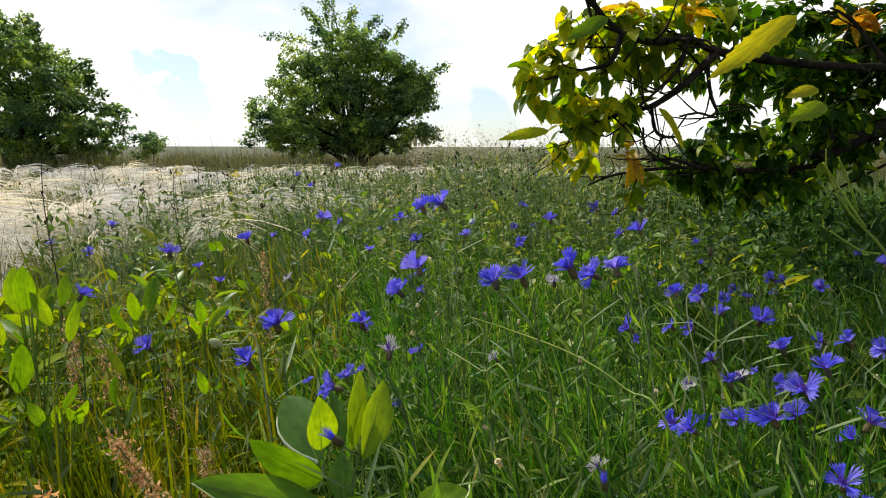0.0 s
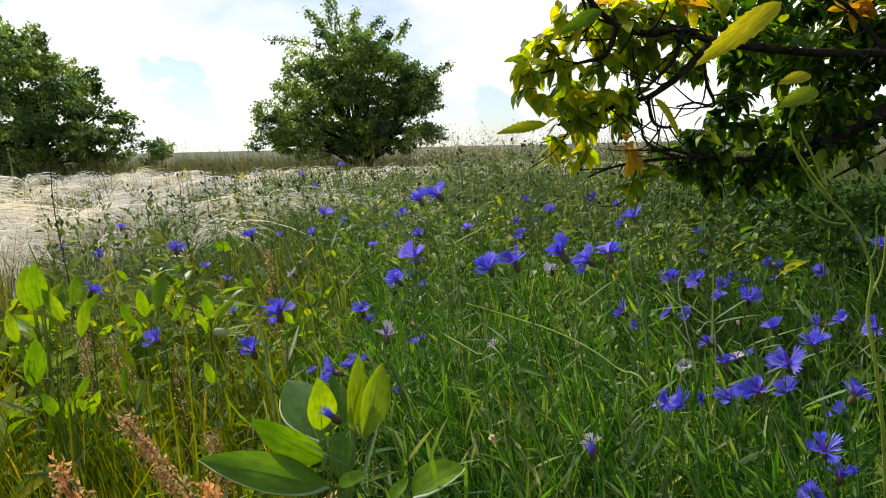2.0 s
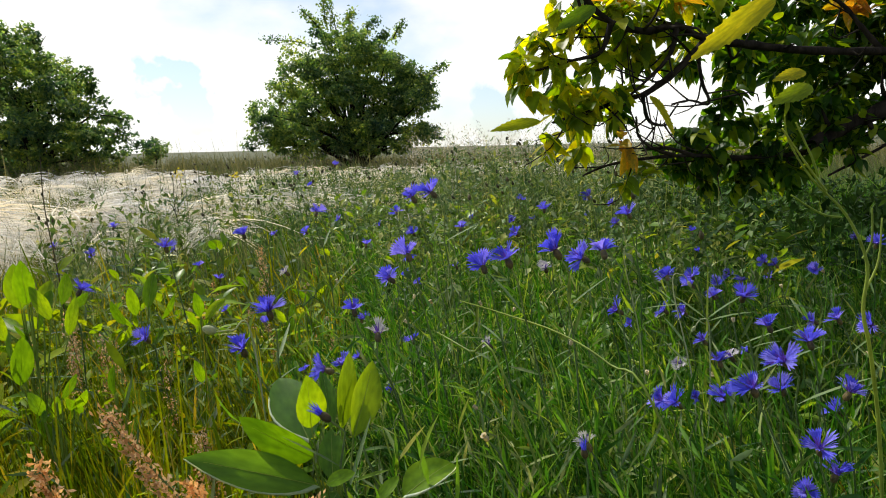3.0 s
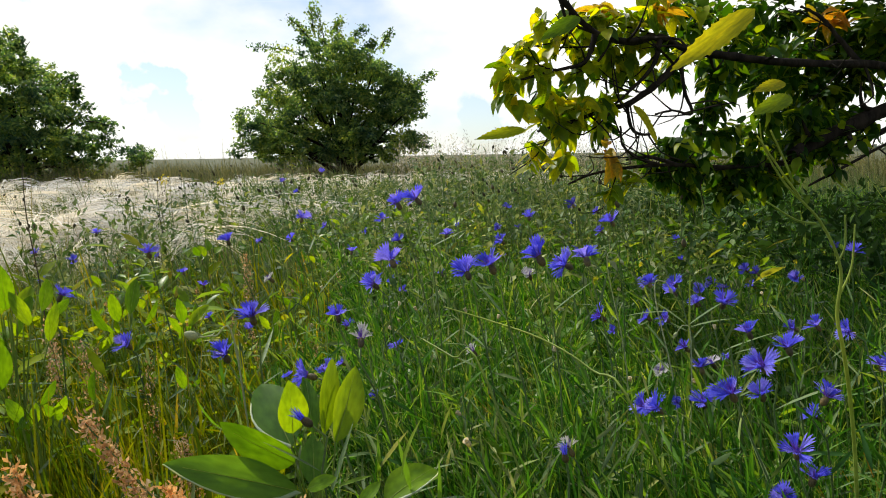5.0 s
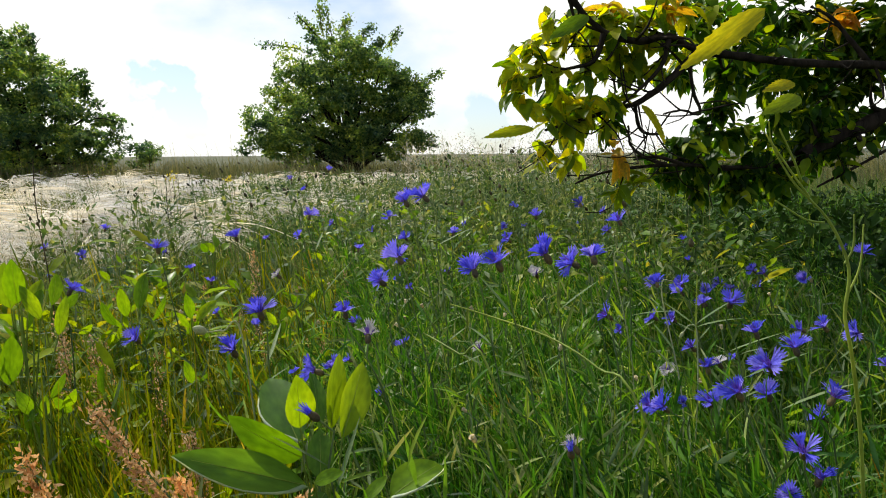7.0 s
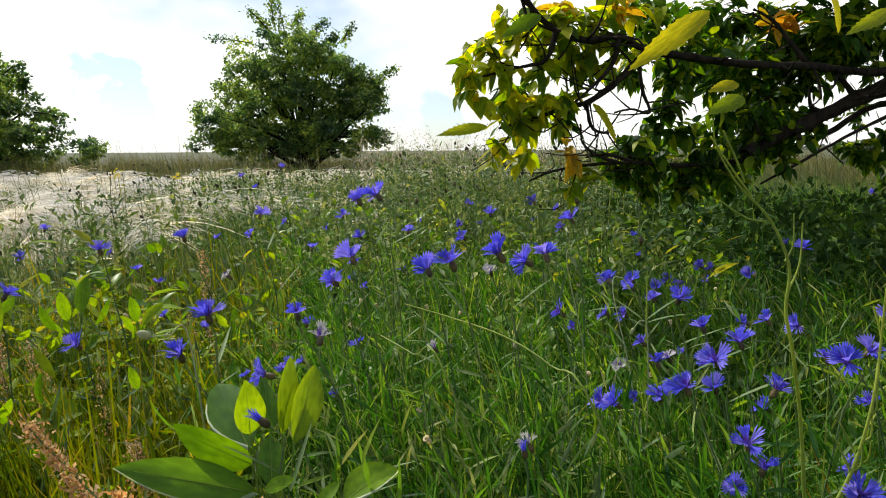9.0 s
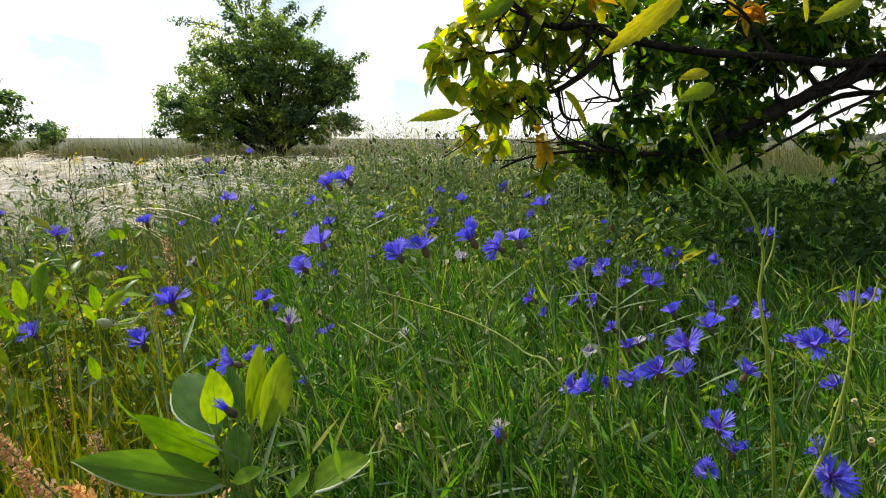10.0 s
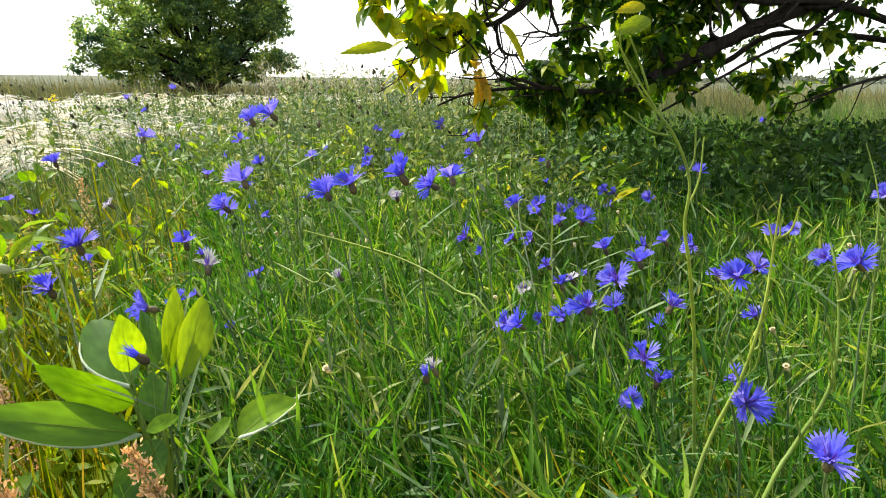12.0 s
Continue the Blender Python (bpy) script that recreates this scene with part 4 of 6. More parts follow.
        part_of("leaf", toothed, tree, leaf_pose(a - Vector(TRUNK), e - a, (0.5, -0.6, 0.6), (e - a).length * 1.05, (e - a).length * (0.21 if (e - a).length > 0.13 else 0.34)))
    turning = [mesh_of("turning_leaf", *g, TURNING) for g in grids]
    _, (p, way, up, length) = sprays_of(rng, TURNING_CLUSTERS, 5500, 0.058)
    for i in range(len(p)):
        part_of("turning_leaf", turning[i % 4], tree, leaf_pose(p[i] - t0, way[i], up[i], length[i], length[i] * 0.55), "orange-yellow turning leaf")


near_tree()


# ---------------------------------------------------------------- cornflowers
def floret_mesh(name, material, lobes=5):
    """A trumpet-shaped ray floret along +y that opens into pointed lobes."""
    verts, faces = [(-0.03, 0.0, 0), (0.03, 0.0, 0)], []
    at = lambda u: (u - 0.5) * 1.7
    for k in range(lobes + 1):
        a = at(k / lobes)
        verts.append((math.sin(a) * 0.28, 0.40 + 0.06 * math.cos(a), 0.05 + 0.10 * abs(a)))
    for k in range(lobes):
        a = at((k + 0.5) / lobes)
        c, s, lift = math.sin(a), math.cos(a), 0.12 * abs(a)
        b = len(verts)
        verts += [(c * 0.5 + 0.09 * s, 0.40 + 0.36 * s, 0.12 + lift), (c * 0.5 - 0.09 * s, 0.40 + 0.36 * s, 0.12 + lift), (c * 0.68, 0.40 + 0.62 * s, 0.08 + lift * 1.4)]
        faces += [(2 + k, 3 + k, b, b + 1), (b + 1, b, b + 2)]
        if k < lobes // 2:
            faces.append((0, 3 + k, 2 + k))
        else:
            faces.append((1, 3 + k, 2 + k))
    faces.append((0, 1, 2 + lobes // 2))
    me = bpy.data.meshes.new(name)
    me.from_pydata(verts, [], faces)
    me.materials.append(material)
    return me


def lathe(profile, sides=8):
    verts, faces = [], []
    for r, z in profile:
        verts += [(r * math.cos(2 * math.pi * j / sides), r * math.sin(2 * math.pi * j / sides), z) for j in range(sides)]
    for i in range(len(profile) - 1):
        for j in range(sides):
            q = (j + 1) % sides
            faces.append((i * sides + j, i * sides + q, (i + 1) * sides + q, (i + 1) * sides + j))
    return np.array(verts), np.array(faces)


def disc_mesh(name, material, seed):
    """Upright inner florets, a tuft of thin strips."""
    rng = np.random.default_rng(seed)
    n = 26
    a, r = rng.uniform(0, 2 * math.pi, n), 0.2 * np.sqrt(rng.uniform(0, 1, n))
    base = np.stack([r * np.cos(a), r * np.sin(a), np.zeros(n)], 1)
    v, f = blades(rng, base, rng.uniform(0.35, 0.6, n), a, 0.25 * r / 0.2, rng.uniform(0.06, 0.1, n), 3)
    return mesh_of(name, v, f, material)


RAY = [floret_mesh("ray_floret", BLUE), floret_mesh("ray_floret", BLUE, 4), floret_mesh("ray_floret", BLUE, 6)]
PALE_RAY = floret_mesh("ray_floret", FADED)
DISC = [disc_mesh("flower_disc", VIOLET, 1), disc_mesh("flower_disc", VIOLET, 2)]
CUP = mesh_of("calyx", *lathe([(0.04, -0.58), (0.12, -0.53), (0.185, -0.4), (0.19, -0.22), (0.14, -0.04), (0.11, 0.0)], 10), CALYX)
NARROW = [mesh_of("stem_leaf", *leaf_grid(5, 0.35, 0.7, 0.3, c), STEM) for c in (0.5, 1.0, 2.0)]
DRY_CUP = mesh_of("seed_cup", *lathe([(0.04, -0.5), (0.14, -0.42), (0.2, -0.25), (0.19, -0.05), (0.24, 0.1), (0.12, 0.02)], 9), STRAW)
CLOSED = mesh_of("closed_head", *lathe([(0.05, -0.6), (0.2, -0.48), (0.29, -0.25), (0.25, 0.05), (0.13, 0.3), (0.03, 0.42)], 9), KNOB)
TUFT = disc_mesh("petal_tuft", BLUE, 3)


def floret_pose(k, count, rng, r):
    turn = 360 * k / count + rng.uniform(-16, 16)
    tilt = rng.uniform(0, 55)
    size = r * rng.uniform(0.7, 1.15)
    return pose(0, 0, 0, 0, 0, turn) @ pose(0, 0.06, 0, tilt, 0, 0) @ pose(0, 0, 0, 0, rng.uniform(-35, 35), 0) @ Matrix.Diagonal((size * rng.uniform(1.3, 2.0), size * 2, size * 2, 1))


def stem_line(head, foot, rng):
    mid = Vector(foot).lerp(Vector(head), 0.55) + Vector((rng.uniform(0.0, 0.03), rng.uniform(-0.02, 0.02), 0.02))
    return curve_through([foot, mid, head], 5)


def cornflower(x, y, z, wide, rng, look_at=None, state="open", label="", group="cornflowers in the meadow"):
    """A cornflower rooted in the ground with its head at the given place; wide: the head's width in centimetres."""
    lean = Vector((rng.uniform(-0.02, 0.12), rng.uniform(-0.05, 0.08), 0))
    foot = Vector((x + lean.x, y + lean.y, float(lie(x, y)) - 0.01))
    plant = thing("cornflower", foot, label, "cornflower", group)
    axis = Vector(look_at) if look_at else Vector((rng.normal(-0.5, 0.45), rng.normal(0.05, 0.4), rng.uniform(0.5, 1.1)))
    axis = axis.normalized()
    size = wide / 100 / 1.6
    head = Vector((x, y, z)) - foot
    turn = axis.to_track_quat("Z", "Y").to_matrix().to_4x4()
    m = Matrix.Translation(head) @ turn @ pose(0, 0, 0, 0, 0, rng.uniform(0, 360)) @ Matrix.Diagonal((size, size, size, 1))
    neck = head - axis * size * 0.58
    line = stem_line(neck, (0, 0, 0), rng)
    line[-2] = neck - axis * 0.02
    v, f = tube(line, 0.0018, 0.0011, 5)
    part_of("stem", mesh_of("stem", v, f, STEM), plant)
    for k in range(3):
        p = line[int(rng.uniform(2, len(line) - 2))]
        way = Vector((rng.normal(), rng.normal(), rng.uniform(0.4, 1.2)))
        length = rng.uniform(0.05, 0.11)
        part_of("stem_leaf", NARROW[k], plant, leaf_pose(p, way, (0.1, -0.2, 1), length, length * 0.055))
    if state == "closed":
        part_of("closed_head", CLOSED, plant, m)
        return plant
    if state == "seed":
        part_of("seed_cup", DRY_CUP, plant, m)
        return plant
    part_of("calyx", CUP, plant, m, "brown-green scaly calyx")
    if state == "bud":
        part_of("petal_tuft", TUFT, plant, m @ Matrix.Diagonal((0.62, 0.62, 1.25, 1)), "blue tip of petals")
        return plant
    part_of("flower_disc", DISC[int(rng.integers(2))], plant, m, "violet inner florets")
    count = int(rng.integers(8, 11))
    for k in range(count):
        part_of("ray_floret", PALE_RAY if state == "faded" else RAY[int(rng.integers(3))], plant, m @ floret_pose(k, count, rng, 0.5 if state == "open" else 0.42))
    return plant


MEADOW_HEADS = [(-0.664, 2.943, 0.601, 3.6), (-0.491, 2.951, 0.638, 3.6), (-0.647, 3.159, 0.542, 3.6), (-0.049, 1.196, 0.621, 4.2), (-0.014, 1.165, 0.631, 4.2), (-0.134, 1.872, 0.526, 3.6), (-0.291, 2.909, 0.367, 3.6), (-0.283, 1.478, 0.570, 3.6), (-0.414, 2.553, 0.436, 3.6), (-0.048, 0.989, 0.550, 4.2), (-0.087, 1.862, 0.464, 3.6), (-0.106, 1.278, 0.452, 3.6), (-0.110, 1.907, 0.335, 3.4), (-0.071, 1.788, 0.334, 2.5), (-0.223, 1.856, 0.436, 3.6), (0.066, 0.987, 0.530, 4.2), (-0.078, 1.000, 0.511, 3.4), (0.092, 0.871, 0.561, 4.2), (0.053, 1.866, 0.478, 3.6), (0.129, 2.917, 0.388, 3.6), (0.189, 1.645, 0.487, 3.6), (0.272, 2.556, 0.414, 3.6), (0.404, 2.917, 0.374, 3.6), (0.272, 1.723, 0.540, 3.6), (0.349, 2.932, 0.467, 3.6)]
TREE_SIDE_HEADS = [(0.375, 1.661, 0.576, 3.6), (0.598, 2.289, 0.498, 3.6), (0.353, 1.228, 0.578, 3.6), (0.656, 2.922, 0.389, 3.6), (0.552, 2.054, 0.457, 3.6), (0.162, 0.909, 0.565, 4.6), (0.238, 1.090, 0.520, 4.6), (0.261, 1.040, 0.541, 4.6), (0.882, 2.275, 0.393, 3.6), (0.882, 2.218, 0.331, 2.7), (0.450, 1.283, 0.446, 3.6), (0.531, 1.365, 0.425, 3.6), (0.763, 1.698, 0.356, 3.6), (0.423, 0.900, 0.495, 3.6), (0.992, 1.702, 0.364, 3.6), (0.295, 1.076, 0.432, 3.6), (0.389, 1.319, 0.336, 2.6), (1.461, 2.275, 0.360, 3.6)]
SHADED_HEADS = [(0.470, 1.353, 0.355, 3.6), (0.512, 1.353, 0.352, 3.6), (0.489, 1.190, 0.340, 3.6), (0.499, 0.976, 0.430, 3.6), (0.493, 0.856, 0.443, 3.6), (0.703, 1.134, 0.393, 3.6), (0.688, 1.023, 0.412, 3.6), (0.401, 0.748, 0.455, 3.6), (0.547, 1.138, 0.335, 1.8), (0.421, 0.944, 0.331, 3.5), (0.346, 0.706, 0.440, 3.6), (0.300, 0.809, 0.380, 3.6), (0.376, 0.930, 0.336, 2.0), (0.478, 0.743, 0.418, 3.6), (0.553, 0.879, 0.333, 3.1), (0.385, 0.640, 0.401, 3.4), (0.453, 0.717, 0.330, 3.5), (0.545, 1.400, 0.399, 3.2), (0.621, 1.450, 0.393, 3.2), (0.586, 1.380, 0.379, 3.2), (0.701, 1.500, 0.384, 3.2), (0.830, 1.600, 0.400, 3.2)]
SUNNY_HEADS = [(-0.638, 1.134, 0.474, 3.6), (-0.516, 1.212, 0.536, 3.6), (-0.451, 1.469, 0.523, 3.6), (-1.168, 2.264, 0.455, 3.6), (-1.250, 2.248, 0.362, 3.6), (-1.553, 2.528, 0.350, 3.6), (-1.233, 2.046, 0.331, 3.3), (-0.828, 2.146, 0.331, 3.4), (-0.672, 1.901, 0.334, 3.4), (-0.237, 0.893, 0.491, 4.2), (-0.288, 0.923, 0.427, 4.2), (-0.496, 1.064, 0.403, 3.6), (-0.527, 1.527, 0.330, 3.0), (-0.138, 1.022, 0.457, 3.6), (-0.181, 1.408, 0.335, 3.1), (-0.060, 1.254, 0.332, 2.9), (-0.079, 0.996, 0.332, 2.0), (-0.147, 0.813, 0.432, 3.6), (-0.178, 1.113, 0.334, 3.5), (-0.153, 1.149, 0.335, 2.1), (-0.241, 1.096, 0.331, 2.0)]
STALK_SIDE_HEADS = [(0.365, 0.457, 0.448, 3.2), (0.373, 0.383, 0.445, 3.2), (0.912, 1.358, 0.489, 3.6), (2.077, 2.645, 0.513, 3.6), (1.095, 1.048, 0.486, 3.6), (1.045, 1.200, 0.388, 3.6), (0.608, 0.612, 0.505, 3.6), (0.840, 0.896, 0.420, 3.6), (0.521, 0.686, 0.471, 3.6)]
WIRY_HEADS = [(0.639, 1.498, 0.351, 3.6), (0.901, 1.754, 0.334, 3.3), (0.623, 1.857, 0.331, 3.4), (0.471, 1.075, 0.340, 3.6), (0.504, 0.961, 0.376, 3.6), (0.468, 0.870, 0.371, 3.6), (0.752, 1.032, 0.353, 3.6), (0.554, 0.702, 0.330, 2.9), (0.815, 0.979, 0.440, 3.6), (0.718, 0.885, 0.334, 3.1), (0.779, 1.333, 0.330, 3.5), (0.326, 0.933, 0.331, 3.4), (-0.394, 1.397, 0.335, 2.5), (-0.726, 2.732, 0.356, 3.6), (-0.469, 2.182, 0.433, 3.6), (-1.071, 2.519, 0.330, 3.2), (0.037, 1.892, 0.359, 3.6), (0.624, 0.780, 0.449, 3.5), (0.362, 0.620, 0.365, 2.4), (0.802, 1.600, 0.409, 3.2)]
CLUMPS = (
    ("violet-blue cornflower open among grasses in the middle of the meadow", MEADOW_HEADS),
    ("violet-blue cornflower open near the low tree", TREE_SIDE_HEADS),
    ("deep blue cornflower open in the dense clump of the shaded grass", SHADED_HEADS),
    ("violet-blue cornflower open among yellow-green leaves and grass", SUNNY_HEADS),
    ("large blue cornflower open between tall pale stalks", STALK_SIDE_HEADS),
    ("blue cornflower open among wiry stems", WIRY_HEADS),
)


def make_cornflowers():
    rng = np.random.default_rng(31)
    for label, heads in CLUMPS:
        for x, y, z, wide in heads:
            cornflower(x, y, z, wide, rng, (-0.3, -1, 0.5) if 0.45 < y < 0.46 else None, "open", label)
    for x, y, z, wide in [(0.207, 1.283, 0.466, 3.6), (0.510, 1.119, 0.332, 3.4), (0.408, 1.084, 0.333, 3.1), (0.185, 0.797, 0.334, 3.4), (-0.078, 0.821, 0.477, 3.6), (0.088, 1.209, 0.334, 3.2), (-0.357, 1.456, 0.435, 3.6)]:
        cornflower(x, y, z, wide, rng, None, "faded", "withered cornflower with pale lilac-white shrivelled petals", "withered cornflowers")
    cornflower(-0.120, 0.65, 0.444, 3.8, rng, (-0.75, -0.2, 0.75), "bud", "cornflower bud with blue tip over broad leaves", "cornflower buds")
    cornflower(0.14, 0.61, 0.42, 3.0, rng, (-0.2, -0.2, 1), "bud", "cornflower bud with dull blue tip in the grass", "cornflower buds")
    for k in range(16):
        cornflower(rng.uniform(0.02, 0.62), rng.uniform(2.3, 3.7), rng.uniform(0.62, 0.75), rng.uniform(2.6, 3.4), rng, None, "closed", "tall dark bud on a grey-green stem against the sky", "cornflower buds")
    n = 0
    while n < 150:
        x, y = (float(c[0]) for c in sector(rng, 1, 1.5, 5.5, -26, 22))
        if not (-1.5 < x < 1.2) or rng.uniform() > 0.25 + 0.3 * (y > 2.5):
            continue
        cornflower(x, y, rng.uniform(0.44, 0.6) + 0.02 * y, rng.uniform(2.4, 3.4), rng, None, "closed", "closed dark cornflower bud on a grey-green stem", "cornflower buds")
        n += 1
    n = 0
    while n < 60:
        x, y = (float(c[0]) for c in sector(rng, 1, 2.3, 7.0, -42, -8))
        if in_feather(x, y):
            cornflower(x, y, rng.uniform(0.42, 0.62), rng.uniform(2.4, 3.4), rng, None, "closed", "dark bud on a thin stem above the feather grass", "cornflower buds")
            n += 1
    for k in range(34):
        x, y = (float(c[0]) for c in sector(rng, 1, 0.6, 1.9, -25, 55))
        cornflower(x, y, rng.uniform(0.3, 0.42), rng.uniform(2.2, 3.2), rng, None, "seed", "dried straw-coloured seed head on a thin stem", "dried seed heads")


make_cornflowers()


def dark_weed(x, y, top, rng):
    """A thin dark stalk with short side stalks that carry small seed capsules."""
    plant = thing("dry_weed", (x, y, 0), "thin dark brown weed stalk standing before the feather grass", "weed", "dry weeds")
    line = curve_through([(0.01, 0, -0.01), (0.015, 0, top * 0.45), (-0.004, 0, top * 0.8), (0, 0, top)], 5)
    part_of("stem", mesh_of("stem", *tube(line, 0.0022, 0.001, 6), KNOB), plant)
    for k in range(9):
        a = line[int(rng.integers(6, len(line)))]
        e = a + Vector((rng.normal(0, 0.018), rng.normal(0, 0.018), rng.uniform(0.008, 0.025)))
        part_of("side_stalk", mesh_of("side_stalk", *tube([a, a.lerp(e, 0.5) + Vector((0, 0, -0.002)), e], 0.0009, 0.0007, 4), KNOB), plant)
        size = rng.uniform(0.008, 0.013)
        part_of("seed_capsule", CLOSED, plant, Matrix.Translation(e) @ Matrix.Diagonal((size, size, size, 1)))


for x, y, top in ((-1.072, 1.75, 0.700), (-1.084, 2.6, 0.62)):
    dark_weed(x, y, top, np.random.default_rng(int(y * 100)))


def nodding_bud(head, line, rng):
    """A pale downy bud that hangs at the end of an arching hairy stem."""
    foot = Vector((line[-1][0] + 0.03, line[-1][1] + 0.02, -0.005))
    plant = thing("nodding_bud", foot, "pale downy bud nodding on an arched hairy stem", "bud")
    pts = [Vector(p) - foot for p in line] + [Vector((-0.012, -0.01, 0.2)), Vector((0, 0, 0))]
    part_of("stem", mesh_of("stem", *tube(curve_through(pts, 6), 0.0011, 0.0016, 6), DOWNY), plant)
    axis = (Vector(head) - Vector(line[0])).normalized()
    m = Matrix.Translation(Vector(line[0]) - foot) @ axis.to_track_quat("Z", "Y").to_matrix().to_4x4() @ Matrix.Diagonal((0.0062, 0.0062, 0.0085, 1))
    part_of("bud", mesh_of("bud", *lathe([(0.12, -0.1), (0.7, 0.2), (1.0, 0.8), (0.95, 1.4), (0.6, 2.0), (0.1, 2.3)], 10), DOWNY), plant, m, "oval pale green bud")
    for k in range(3):
        way = (rng.normal(0, 0.5), rng.normal(0, 0.5), 0.8)
        part_of("stem_leaf", NARROW[k], plant, leaf_pose(Vector((0, 0, 0.06 + 0.05 * k)), way, (0.1, -0.2, 1), 0.06, 0.006))


nodding_bud((-0.319, 0.86, 0.478), [(-0.304, 0.87, 0.468), (-0.284, 0.88, 0.467), (-0.262, 0.89, 0.457)], np.random.default_rng(95))


def hooked_stem(head, rng):
    """A pale wiry stem whose tip hooks over into a small closed bud."""
    x, y, z = head
    foot = Vector((x + rng.uniform(-0.05, 0.03), y + rng.uniform(0.0, 0.05), -0.005))
    plant = thing("bud_stem", foot, "pale grey-green wiry stem hooked over into a small bud", "bud", "pale bud stems")
    tip = Vector(head) - foot
    side = rng.choice((-1, 1)) * 0.012
    line = curve_through([Vector((0, 0, 0)), Vector((tip.x * 0.3 + 0.02, tip.y * 0.4, tip.z * 0.55)), tip + Vector((-side, 0, -0.02)), tip + Vector((0, 0, 0.004)), tip + Vector((side * 0.9, 0, -0.008))], 6)
    part_of("stem", mesh_of("stem", *tube(line, 0.0012, 0.0007, 6), DOWNY), plant)
    m = Matrix.Translation(line[-1]) @ Vector((side * 30, 0, -0.6)).to_track_quat("Z", "Y").to_matrix().to_4x4() @ Matrix.Diagonal((0.007, 0.007, 0.009, 1))
    part_of("closed_head", PALE_BUD, plant, m)
    for k in range(3):
        p = line[int(rng.integers(6, len(line) - 8))]
        part_of("stem_leaf", NARROW[k], plant, leaf_pose(p, (rng.normal(), rng.normal(), 0.9), (0.1, -0.2, 1), 0.07, 0.005))


PALE_BUD = mesh_of("closed_head", *lathe([(0.05, -0.2), (0.3, 0.0), (0.42, 0.35), (0.3, 0.8), (0.06, 1.1)], 9), DOWNY)
for k, head in enumerate(((0.373, 1.000, 0.503), (0.400, 0.980, 0.437), (0.325, 1.100, 0.532))):
    hooked_stem(head, np.random.default_rng(120 + k))


def yellowing_tuft(x, y, rng):
    """A tuft of yellowing narrow blades in the green grass."""
    plant = thing("yellowing_tuft", (x, y, 0), "tuft of narrow blades turning yellow and orange", "grass tuft", "yellowing tufts")
    for k in range(14):
        base = np.array([[rng.normal(0, 0.02), rng.normal(0, 0.02), 0.0]])
        h = np.array([rng.uniform(0.24, 0.36)])
        v, f = blades(rng, base, h, np.array([rng.normal(2.9, 0.5)]), h * rng.uniform(0.15, 0.6), np.array([rng.uniform(0.004, 0.007)]), 6)
        part_of("blade", mesh_of("blade", v, f, YELLOWING), plant)


for x, y in ((0.34, 0.61), (0.45, 0.62), (0.62, 0.75), (0.2, 1.2)):
    yellowing_tuft(x, y, np.random.default_rng(int(100 * x)))


